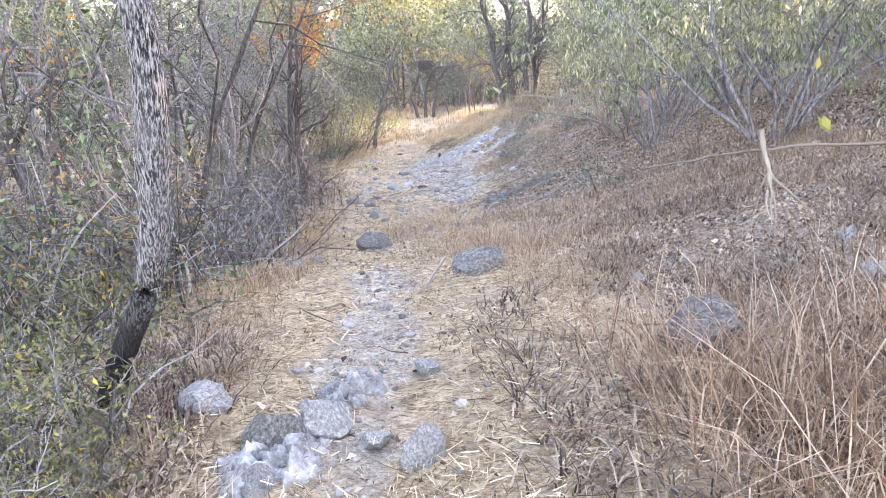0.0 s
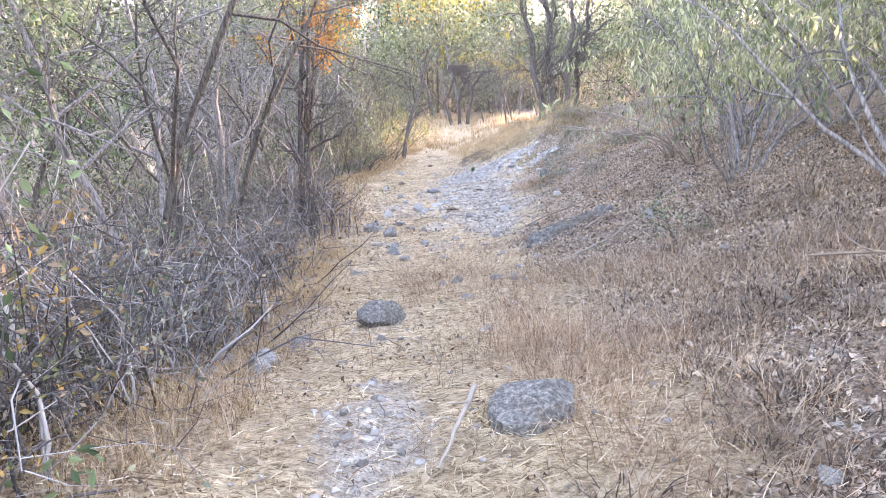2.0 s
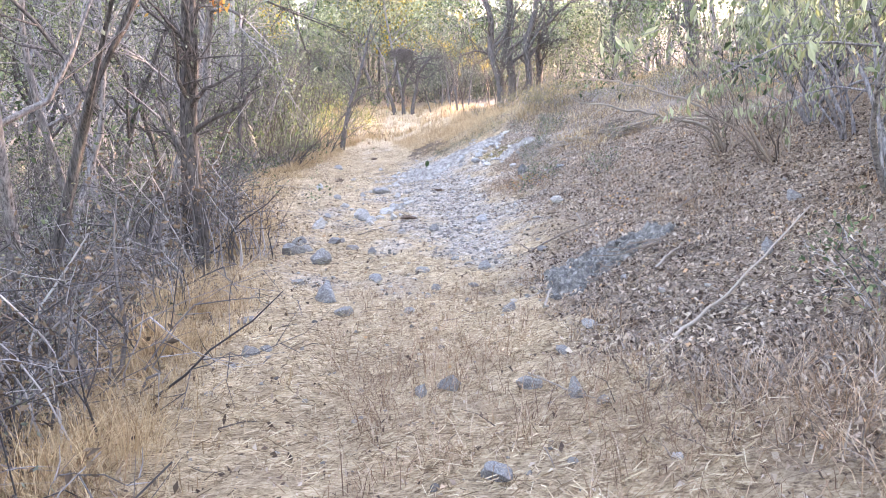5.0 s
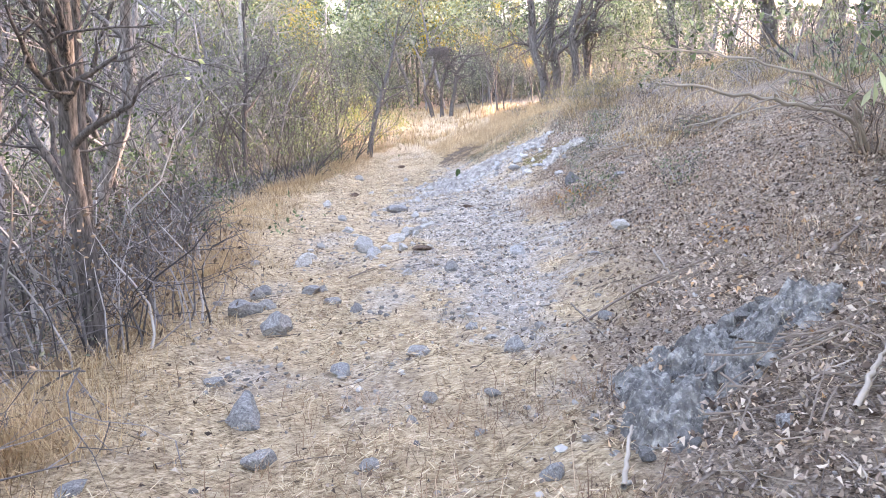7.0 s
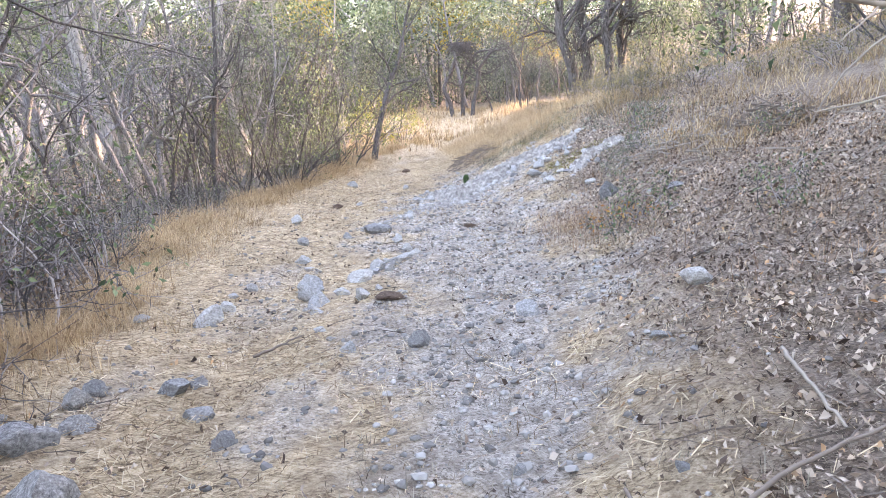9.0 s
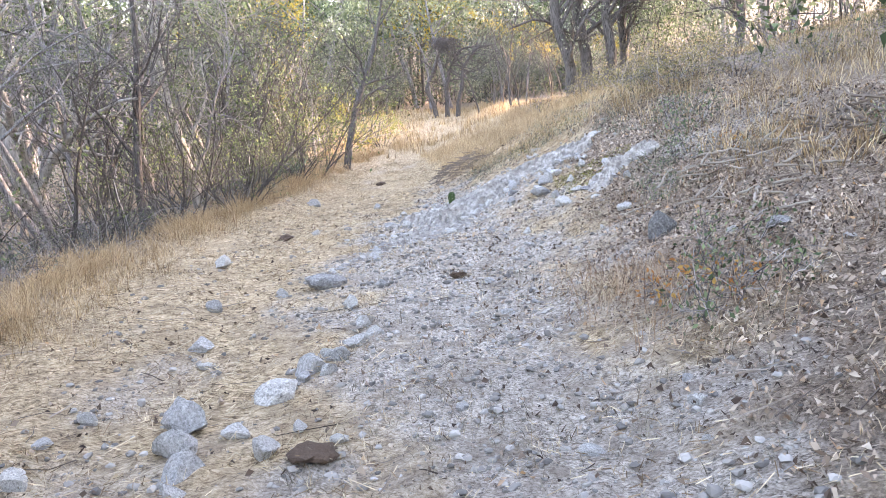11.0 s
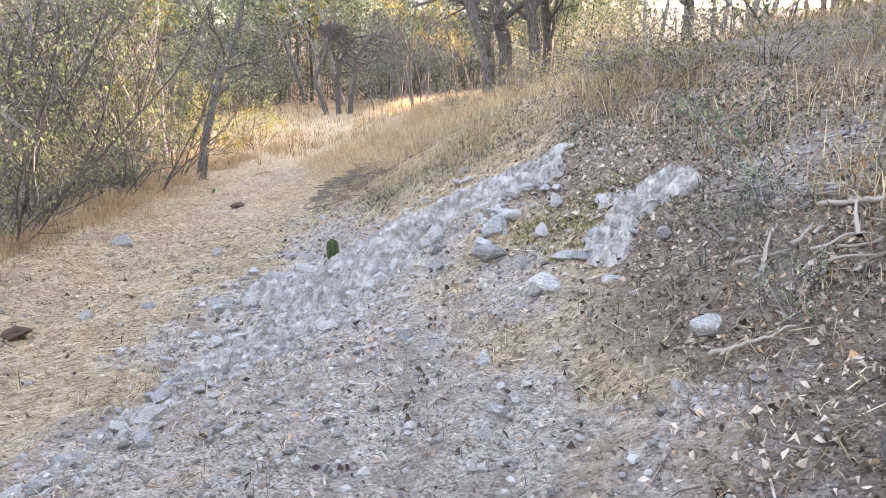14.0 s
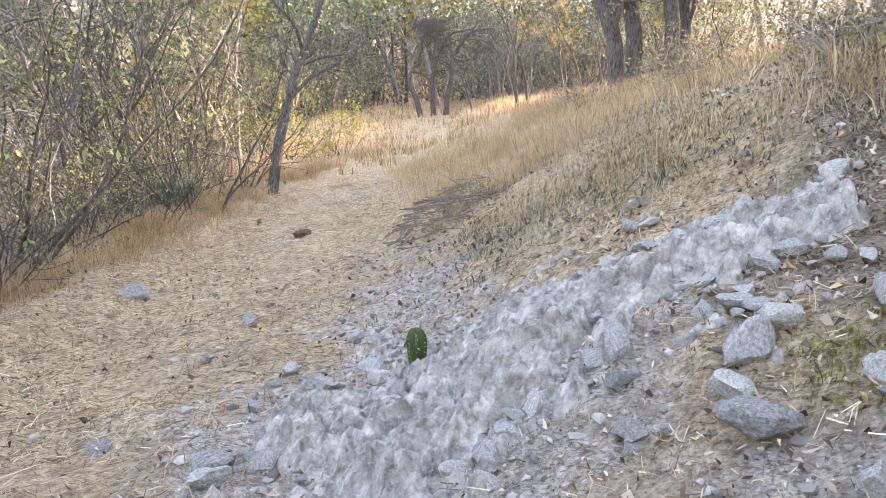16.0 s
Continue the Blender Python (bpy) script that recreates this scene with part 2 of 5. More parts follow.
M_SPINE = island_material("spines", [(0, (0.45, 0.4, 0.3)), (1, (0.6, 0.55, 0.42))])

# ---- the lie of the land ----
rng = np.random.default_rng(7)
LATTICE = rng.random((256, 256))


def value_noise(x, y):
    xi, yi = np.floor(x).astype(int), np.floor(y).astype(int)
    fx, fy = x - xi, y - yi
    fx, fy = fx * fx * (3 - 2 * fx), fy * fy * (3 - 2 * fy)
    a, b = LATTICE[xi % 256, yi % 256], LATTICE[(xi + 1) % 256, yi % 256]
    c, d = LATTICE[xi % 256, (yi + 1) % 256], LATTICE[(xi + 1) % 256, (yi + 1) % 256]
    return (a * (1 - fx) + b * fx) * (1 - fy) + (c * (1 - fx) + d * fx) * fy


def fbm(x, y, octaves=4):
    total, amp = 0.0, 0.5
    for k in range(octaves):
        total = total + amp * (value_noise(x * 2 ** k + 17.3 * k, y * 2 ** k + 5.1 * k) - 0.5)
        amp *= 0.55
    return total


def soft(u, w=0.35):
    return 0.5 * (u + np.sqrt(u * u + w * w))


TRACK_Y = [-30, 0, 3.6, 5.0, 6.5, 8, 10.2, 13, 17, 20, 23, 25, 30, 34, 42, 51, 75, 110, 160, 300]
TRACK_Z = [0.2, 0.78, 0.76, 0.80, 0.72, 0.52, 0.23, 0.18, 0.09, 0.15, 0.10, 0.09, 0.18, 0.29, 0.54, 1.2, 2.4, 10.5, 18, 34]
BANK_Y = [-30, 0, 5, 10, 13, 16, 20, 23, 25, 28, 33, 42, 51, 75]
BANK_X = [0, 0.2, 0.2, -0.7, 0.0, 0.55, 0.9, 0.35, 0.45, 0.3, 0.3, 1.2, 3, 5]
BANK_S = [0.2, 0.22, 0.22, 0.24, 0.33, 0.42, 0.38, 0.42, 0.66, 0.5, 0.44, 0.36, 0.25, 0.15]
HILL_S = [0.34, 0.36, 0.36, 0.36, 0.36, 0.34, 0.3, 0.28, 0.26, 0.25, 0.21, 0.14, 0.1, 0.05]


def knots(y, ys, vs):
    return (np.interp(y - 0.8, ys, vs) + 2 * np.interp(y, ys, vs) + np.interp(y + 0.8, ys, vs)) / 4


def height(x, y, rough=True):
    x, y = np.asarray(x, float), np.asarray(y, float)
    z = knots(y, TRACK_Y, TRACK_Z)
    u = soft(x - knots(y, BANK_Y, BANK_X)) - 0.06
    near = np.minimum(u, 2.2)
    far = np.maximum(u - 2.2, 0)
    z = z + knots(y, BANK_Y, BANK_S) * near + knots(y, BANK_Y, HILL_S) * 45 * (1 - np.exp(-far / 45))
    v = soft(-3.3 - x, 0.6)
    z = z - 0.22 * 16 * (1 - np.exp(-v / 16)) + 30 * np.clip((v - 35) / 160, 0, 1) ** 1.3
    z = z + 0.2 * np.clip(x + 1.6, -2, 0) * np.exp(-((y - 7.3) / 1.3) ** 2)
    z = z - 0.05 * np.exp(-((x + 1.4) / 0.5) ** 2)
    if rough:
        off = np.clip(np.abs(x + 0.8) / 1.5, 0.25, 1)
        z = z + 0.16 * off * fbm(x * 0.9, y * 0.9, 3) + 0.06 * fbm(x * 5, y * 5, 3) + 0.035 * fbm(x * 17, y * 17, 2)
    return z


def gravel_mask(x, y):
    cx = np.interp(y, [11, 13, 16, 20, 24, 27], [0.0, 0.1, 0.25, 0.35, 0.5, 0.6])
    w = np.interp(y, [11.5, 14, 16, 20, 23, 25, 27], [0.0, 0.55, 0.95, 1.25, 1.2, 0.7, 0.0])
    g = np.clip((w - np.abs(x - cx)) / 0.5 + 3.4 * fbm(x * 1.9, y * 1.9, 5), 0, 0.9) * (w > 0.02)
    cx2 = -1.55 + 0.03 * (y - 3)
    g2 = np.clip((0.28 - np.abs(x - cx2)) / 0.2 + 3 * fbm(x * 2 + 9, y * 2), 0, 0.75) * (y < 6.2) * (y > 0)
    g3 = np.clip(1.2 - np.hypot((x - 3.5) / 0.7, (y - 21.7) / 0.6) + 2 * fbm(x * 2, y * 2), 0, 0.9)
    g4 = np.clip(3 * fbm(x * 1.3 + 60, y * 1.0 + 8, 4) - 0.2, 0, 0.65) * np.clip((x + 2.3) / 0.5, 0, 1) * np.clip((0.8 - x) / 0.4, 0, 1) * (y > 12) * (y < 34)
    return np.maximum(np.maximum(g, g2), np.maximum(g3, g4))


def litter_mask(x, y):
    edge = np.interp(y, [0, 6, 9, 12, 16, 20, 23, 26, 34], [-0.2, -0.2, 0.0, 0.1, 0.9, 1.3, 1.6, 3.5, 6])
    a = np.clip((x - edge) / 0.5 + 2.5 * fbm(x * 1.3 + 40, y * 1.3), 0, 1)
    b = np.clip((-2.9 - x) / 0.6 + 2 * fbm(x + 70, y), 0, 1) * 0.7
    far = np.clip((np.hypot(x, y - 25) - 32) / 6, 0, 1)
    return np.maximum(np.maximum(a, b), far)


def mesh_object(name, verts, faces, material, smooth=False):
    me = bpy.data.meshes.new(name)
    me.from_pydata(verts, [], faces)
    if smooth:
        me.shade_smooth()
    me.materials.append(material)
    return new(name, me)


def part(name, verts, faces, material, parent, label="", smooth=False):
    ob = mesh_object(name, verts, faces, material, smooth)
    ob.parent = parent
    if label:
        ob["label"] = label
    return ob


def spaced(fine0, fine1, step, lo, hi, growth=1.16):
    mid = np.arange(fine0, fine1 + 1e-6, step)
    out, s, v = [], step, mid[-1]
    while v < hi:
        s *= growth
        v += s
        out.append(v)
    inn, s, v = [], step, mid[0]
    while v > lo:
        s *= growth
        v -= s
        inn.append(v)
    return np.concatenate([inn[::-1], mid, out])


def make_ground():
    xs, ys = spaced(-3.6, 4.2, 0.06, -900, 900), spaced(1.0, 27, 0.075, -900, 900)
    X, Y = np.meshgrid(xs, ys, indexing="ij")
    Z = height(X, Y)
    nx, ny = X.shape
    i = np.arange(nx * ny).reshape(nx, ny)
    faces = np.stack([i[:-1, :-1], i[1:, :-1], i[1:, 1:], i[:-1, 1:]], -1).reshape(-1, 4)
    ob = mesh_object("ground", np.stack([X, Y, Z], -1).reshape(-1, 3), faces, M_GROUND, True)
    for key, vals in (("gravel", gravel_mask(X, Y)), ("litter", litter_mask(X, Y))):
        a = ob.data.attributes.new(key, "FLOAT", "POINT")
        a.data.foreach_set("value", vals.astype(np.float32).ravel())
    return tagged(ob, "sloping ground of dry trampled grass, grey gravel and leaf litter", "ground", kind="structure")


make_ground()


# ---- growing things ----
def tube(pts, radii, sides):
    pts, radii = np.asarray(pts), np.asarray(radii)
    d = np.gradient(pts, axis=0)
    d /= np.linalg.norm(d, axis=1, keepdims=True) + 1e-9
    ref = np.where(np.abs(d[:, 2:3]) > 0.9, np.array([[1.0, 0, 0]]), np.array([[0, 0, 1.0]]))
    a = np.cross(d, ref)
    a /= np.linalg.norm(a, axis=1, keepdims=True) + 1e-9
    b = np.cross(d, a)
    th = np.arange(sides) * 2 * np.pi / sides
    ring = pts[:, None] + radii[:, None, None] * (np.cos(th)[None, :, None] * a[:, None] + np.sin(th)[None, :, None] * b[:, None])
    n = len(pts)
    i = np.arange(n * sides).reshape(n, sides)
    j = np.roll(i, -1, axis=1)
    f = np.stack([i[:-1], j[:-1], j[1:], i[1:]], -1).reshape(-1, 4)
    return ring.reshape(-1, 3), f


def join(pieces):
    vs, fs, o = [], [], 0
    for v, f in pieces:
        vs.append(v)
        fs.append(f + o)
        o += len(v)
    return np.concatenate(vs), np.concatenate(fs)


def unit(v):
    return v / (np.linalg.norm(v) + 1e-9)


def limb(r, p, d, length, rad, steps, wander, lift, tip=0.25):
    pts, rads = [np.array(p, float)], [rad]
    d = unit(np.array(d, float))
    for k in range(steps):
        d = unit(d + r.normal(0, wander, 3) + np.array([0, 0, lift]))
        pts.append(pts[-1] + d * length / steps)
        rads.append(rad * (1 - (1 - tip) * (k + 1) / steps))
    return np.array(pts), np.array(rads)


def grow(r, start, direction, length, rad, level, spec, out):
    """Adds limbs to out as (level, points, radii)."""
    steps, wander, lift, kids, spread, shrink = spec[level]
    pts, rads = limb(r, start, direction, length, rad, steps, wander, lift)
    out.append((level, pts, rads))
    if level + 1 >= len(spec):
        return
    for k in range(kids):
        t = r.uniform(0.25 if level else 0.35, 1.0)
        q = t * steps
        i = min(int(q), steps - 1)
        p = pts[i] + (pts[i + 1] - pts[i]) * (q - i)
        d = unit(pts[i + 1] - pts[i])
        side = unit(np.cross(d, r.normal(0, 1, 3)))
        nd = unit(d * math.cos(spread) + side * math.sin(spread))
        grow(r, p, nd, length * shrink * r.uniform(0.6, 1.2) * (1.15 - 0.5 * t), max(rads[i] * 0.55, 0.0025), level + 1, spec, out)


def leaves_on(r, limbs, count, size, level_from, droop=0.3, narrow=0.45, scatter=0.05, simple=False):
    lines = [(p) for lv, p, _ in limbs if lv >= level_from]
    seg_a = np.concatenate([p[:-1] for p in lines])
    seg_b = np.concatenate([p[1:] for p in lines])
    k = r.integers(0, len(seg_a), count)
    t = r.random((count, 1))
    c = seg_a[k] * (1 - t) + seg_b[k] * t + r.normal(0, scatter, (count, 3))
    ax = r.normal(0, 1, (count, 3))
    ax[:, 2] -= droop * 2
    ax /= np.linalg.norm(ax, axis=1, keepdims=True)
    sd = np.cross(ax, r.normal(0, 1, (count, 3)))
    sd /= np.linalg.norm(sd, axis=1, keepdims=True) + 1e-9
    up = np.cross(ax, sd)
    s = size * r.uniform(0.6, 1.35, (count, 1))
    v = np.stack([c, c + ax * s * 0.5 + sd * s * narrow * 0.5 + up * s * 0.08, c + ax * s, c + ax * s * 0.5 - sd * s * narrow * 0.5 + up * s * 0.08], 1)
    if simple:
        return v[:, [0, 1, 2]].reshape(-1, 3), np.arange(count * 3).reshape(-1, 3)
    return v.reshape(-1, 3), np.arange(count * 4).reshape(-1, 4)


def plant(name, label, category, limbs, bark, leaf=None, leaf_mat=None, sides=(7, 5, 4, 3), group="", wood="trunk", crown="crown"):
    root = tagged(new(name), label, category, group)
    trunk = [tube(p, q, sides[min(lv, 3)]) for lv, p, q in limbs if lv == 0]
    twigs = [tube(p, q, sides[min(lv, 3)]) for lv, p, q in limbs if lv > 0]
    v, f = join(trunk)
    part(wood, v, f, bark, root, smooth=True)
    if twigs:
        v, f = join(twigs)
        tagged(part("branchwork", v, f, bark, root, smooth=True), kind="stuff")
    if leaf:
        part(crown, leaf[0], leaf[1], leaf_mat, root)
    return root


def tree_limbs(seed, h, rad, lean=(0, 0), kids=(8, 5, 3)):
    r = np.random.default_rng(seed)
    out = []
    spec = [(9, 0.14, 0.04, kids[0], 1.0, 0.6), (5, 0.24, 0.04, kids[1], 0.9, 0.55), (3, 0.3, 0.02, kids[2], 0.85, 0.5), (2, 0.28, 0.0, 0, 0, 0)]
    grow(r, (0, 0, -0.1), (lean[0], lean[1], 1), h, rad, 0, spec, out)
    return out, r


def thicket_limbs(seed, h, stems, spread, kids=(4, 2), rad=0.014):
    r = np.random.default_rng(seed)
    out = []
    spec = [(5, 0.3, 0.02, kids[0], 0.95, 0.6), (3, 0.35, 0.02, kids[1], 0.85, 0.55), (2, 0.3, 0.0, 0, 0, 0)]
    for k in range(stems):
        a = r.uniform(0, 2 * math.pi)
        q = r.uniform(0, spread * 0.35)
        grow(r, (q * math.cos(a), q * math.sin(a), -0.08), (1.1 * math.cos(a) * r.random(), 1.1 * math.sin(a) * r.random(), 1), h * r.uniform(0.55, 1.1), rad * r.uniform(0.5, 1.4), 0, spec, out)
    return out, r


def at_ground(x, y, turn=0.0, size=1.0, sink=0.0):
    return pose(x, y, float(height(x, y)) - sink, 0, 0, turn) @ Matrix.Diagonal((size, size, size, 1))


# shrubs of the thicket beside the track
def thicket(seed, h, stems, spread, leaf_n, leaf_size, leaf_mat, bark, label, group):
    limbs, r = thicket_limbs(seed, h, stems, spread, (4, 2), 0.014 * min(1.0, h / 1.4))
    leaf = leaves_on(r, limbs, leaf_n, leaf_size, 1) if leaf_n else None
    return plant("shrub", label, "shrub", limbs, bark, leaf, leaf_mat, (4, 3, 3, 3), group, "stemwork", "foliage")


def tree(seed, h, rad, lean, kids, leaf_n, leaf_size, leaf_mat, bark, label, group, droop=0.3, narrow=0.45):
    limbs, r = tree_limbs(seed, h, rad, lean, kids)
    leaf = leaves_on(r, limbs, leaf_n, leaf_size * 0.7, 2, droop, narrow * 1.1, 0.06) if leaf_n else None
    return plant("tree", label, "tree", limbs, bark, leaf, leaf_mat, (7, 4, 3, 3), group)


G_SHRUB, G_TREE = "shrubs of the dry thicket", "trees of the dry woodland"
shrubs = [
    thicket(11, 1.9, 12, 0.9, 450, 0.038, M_OLIVE, M_STEM, "leafless grey twiggy shrub with a few olive leaves", G_SHRUB),
    thicket(12, 2.5, 11, 1.0, 950, 0.045, M_OLIVE, M_STEM, "tall twiggy shrub with sparse olive and yellowing leaves", G_SHRUB),
    thicket(13, 1.3, 12, 0.8, 420, 0.032, M_RUSSET, M_STEM, "low brown twiggy shrub with a few withered leaves", G_SHRUB),
    thicket(14, 2.3, 10, 1.1, 1100, 0.045, M_GREEN, M_STEM, "twiggy shrub with small green leaves", G_SHRUB),
    thicket(15, 1.7, 10, 0.9, 800, 0.04, M_YELLOW, M_STEM, "thin shrub with yellow autumn leaves", G_SHRUB),
]
trees = [
    tree(21, 5.5, 0.07, (0.1, 0.0), (8, 5, 3), 1200, 0.07, M_OLIVE, M_GREYBARK, "slender grey-barked tree with thin olive foliage", G_TREE),
    tree(22, 6.5, 0.09, (-0.1, 0.1), (7, 5, 3), 1400, 0.075, M_LEAF, M_GREYBARK, "grey-barked tree with small green leaves", G_TREE),
    tree(23, 5.0, 0.06, (0.15, 0.1), (9, 6, 3), 300, 0.06, M_OLIVE, M_BARK, "nearly bare dark tree with fine twigs", G_TREE),
    tree(24, 5.5, 0.07, (0.0, -0.1), (7, 4, 2), 1900, 0.08, M_YELLOW, M_BARK, "tree with yellow autumn foliage", G_TREE),
    tree(25, 7.0, 0.1, (0.05, 0.0), (7, 4, 2), 1700, 0.08, M_PALEGREEN, M_GREYBARK, "tree with pale grey-green foliage", G_TREE),
]
G_FAR = "trees of the far woodland"
G_BUSH = "undergrowth of the woodland"


def far_tree(seed, h, rad, lean, leaf_n, leaf_size, leaf_mat, bark, label):
    """A tree seen only from afar, its crown reaching low."""
    r = np.random.default_rng(seed)
    out = []
    spec = [(6, 0.12, 0.03, 10, 0.95, 0.5), (3, 0.22, 0.04, 5, 0.85, 0.5), (2, 0.25, 0.0, 0, 0, 0)]
    grow(r, (0, 0, -0.1), (*lean, 1), h, rad, 0, spec, out)
    leaf = leaves_on(r, out, leaf_n, leaf_size * 1.4, 1, 0.3, 0.9, 0.3, True)
    return plant("woodland_tree", label, "tree", out, bark, leaf, leaf_mat, (5, 3, 3, 3), G_FAR)


far_trees = [
    far_tree(71, 6.0, 0.08, (0.1, 0.05), 1250, 0.13, M_OLIVE, M_GREYBARK, "olive-leaved tree of the woodland behind"),
    far_tree(72, 7.0, 0.1, (-0.1, 0.0), 1450, 0.13, M_GREEN, M_GREYBARK, "green tree of the woodland behind"),
    far_tree(73, 5.5, 0.07, (0.15, -0.1), 500, 0.1, M_OLIVE, M_GREYBARK, "bare grey tree of the woodland behind"),
    far_tree(74, 5.5, 0.07, (0.0, 0.1), 1400, 0.13, M_YELLOW, M_BARK, "yellow-leaved tree of the woodland behind"),
    far_tree(75, 6.5, 0.09, (-0.05, 0.1), 1700, 0.14, M_PALEGREEN, M_GREYBARK, "pale green tree of the woodland behind"),
]

def far_bush(seed, h, leaf_n, leaf_mat, label):
    limbs, r = thicket_limbs(seed, h, 8, 1.2, (4, 1), 0.02)
    leaf = leaves_on(r, limbs, leaf_n, 0.085, 1, 0.2, 0.9, 0.12, True)
    return plant("bush", label, "bush", limbs, M_STEM, leaf, leaf_mat, (3, 3, 3, 3), G_BUSH, "stemwork", "foliage")


far_bushes = [
    far_bush(81, 2.6, 1500, M_OLIVE, "dense olive-green bush of the woodland undergrowth"),
    far_bush(82, 3.0, 1500, M_GREEN, "dense green bush of the woodland undergrowth"),
    far_bush(83, 2.4, 500, M_OLIVE, "bare twiggy bush of the woodland undergrowth"),
]


def scatter_copies(proto, spots):
    """Stands the first of a kind at the first spot and copies at the others."""
    for k, m in enumerate(spots):
        if k == 0:
            proto.matrix_basis = m
        else:
            copy_thing(proto, m)


def strew():
    r = np.random.default_rng(5)
    kinds = shrubs + trees + far_trees + far_bushes
    spots = {id(o): [] for o in kinds}

    def put(o, x, y, s):
        spots[id(o)].append(at_ground(x, y, r.uniform(0, 360), s, 0.03))

    # thicket along the lower side of the track
    for y in np.arange(4.8, 36, 0.46):
        edge = np.interp(y, [4, 7, 10, 14, 18, 21, 24, 26, 28, 31, 36], [-3.0, -3.0, -3.0, -3.3, -3.7, -4.4, -4.1, -3.5, -3.2, -2.9, -2.5])
        for row in range(3):
            x = edge - row * 1.15 - r.uniform(0, 0.9)
            if r.random() < (0.38, 0.25, 0.35)[row] + (0.2 if y > 13 else 0) + (0.2 if y > 22 else 0):
                continue
            put(shrubs[r.choice(5, p=[0.36, 0.26, 0.12, 0.21, 0.05] if y < 20 else [0.5, 0.34, 0.0, 0.16, 0.0])], x, y + r.uniform(-0.3, 0.3), r.uniform(0.65, 1.0) + 0.22 * row)
    # nearer trees of the woodland below it
    for k in range(34):
        y = r.uniform(7, 40)
        put(trees[r.choice(5, p=[0.3, 0.25, 0.25, 0.05, 0.15])], np.interp(y, [7, 16, 24, 36], [-5.2, -5.6, -6.0, -4.6]) - r.uniform(0, 5), y, r.uniform(0.75, 1.15))
    # woodland further down, ahead, and up the hillside
    def lit(x, y):
        """The gap in the woodland through which the low sun reaches the track."""
        return x > 3.5 and 35 < y - 0.577 * x < 47 and r.random() < 0.85

    def wood(n, x0, x1, y0, y1, s0, s1, p):
        for k in range(n):
            x, y, o = r.uniform(x0, x1), r.uniform(y0, y1), far_trees[r.choice(5, p=p)]
            if not lit(x, y):
                put(o, x, y, r.uniform(s0, s1))

    # trees added up the hillside to keep the low sun off the left wood
    for k in range(44):
        x, s = r.uniform(11, 32), r.uniform(17, 35)
        put(far_trees[r.choice(5, p=[0.3, 0.3, 0.2, 0.0, 0.2])], x, s + 0.577 * x, r.uniform(1.0, 1.5))

    def brush(n, x0, x1, y0, y1, s0, s1, p=(0.4, 0.3, 0.3)):
        for k in range(n):
            x, y, o = r.uniform(x0, x1), r.uniform(y0, y1), far_bushes[r.choice(3, p=p)]
            if not lit(x, y) and not (-0.5 < x < 4.5 and y < 64):
                put(o, x, y, r.uniform(s0, s1))

    wood(84, -34, -8.5, 0, 75, 1.0, 1.6, [0.28, 0.3, 0.32, 0.0, 0.1])
    wood(74, -14, 26, 56, 84, 0.9, 1.4, [0.3, 0.2, 0.25, 0.12, 0.13])
    wood(12, -8, -3.0, 38, 55, 0.5, 0.8, [0.25, 0.1, 0.4, 0.25, 0.0])
    wood(18, 4.0, 14, 38, 56, 0.45, 0.9, [0.2, 0.15, 0.55, 0.05, 0.05])
    wood(62, 8.5, 24, 2, 34, 0.8, 1.25, [0.3, 0.2, 0.2, 0.05, 0.25])
    # tall trees beyond the crest, added only to block the low sun
    wood(26, 24, 38, 2, 60, 1.3, 1.8, [0.3, 0.3, 0.2, 0.0, 0.2])
    wood(60, -24, 40, 84, 115, 1.2, 1.8, [0.3, 0.25, 0.2, 0.1, 0.15])
    brush(30, -6, 14, 52, 62, 1.1, 1.7)
    wood(14, -14, 14, -16, -5, 0.8, 1.2, [0.2, 0.2, 0.2, 0.2, 0.2])
    brush(20, -14, -7.0, 4, 45, 0.9, 1.4)
    brush(16, -10, -3.4, 38, 54, 0.6, 1.1)
    brush(60, -14, 22, 54, 66, 0.9, 1.5)
    brush(26, -8, 14, 64, 78, 1.1, 1.7)
    brush(20, 3.6, 14, 36, 54, 0.4, 0.7, (0.2, 0.1, 0.7))
    brush(26, 6.5, 12, 12, 34, 0.5, 1.0, (0.4, 0.2, 0.4))
    # bare and half-bare trees crowding the track's lower edge
    for k in range(44):
        y = r.uniform(8.5, 36)
        x = np.interp(y, [7, 10, 14, 18, 21, 24, 28, 31, 36], [-3.5, -3.5, -3.7, -4.1, -4.5, -4.4, -3.7, -3.3, -2.7]) - abs(r.normal(0, 1.0))
        if min(abs(y - 13.8), abs(y - 25.0), abs(y - 32.2)) < 0.5 and x > -4.2:
            continue
        put(trees[r.choice(5, p=[0.25, 0.27, 0.46, 0.0, 0.02])], x, y, r.uniform(0.5, 0.9))
    for k in range(16):
        put(trees[2] if r.random() < 0.7 else trees[3], r.uniform(2.7, 7.5), r.uniform(35, 52), r.uniform(0.45, 0.8))
    for k in range(12):
        put(trees[2] if r.random() < 0.6 else trees[3], r.uniform(-5.5, -2.6), r.uniform(33, 46), r.uniform(0.5, 0.8))
    for o in kinds:
        scatter_copies(o, spots[id(o)])

strew()


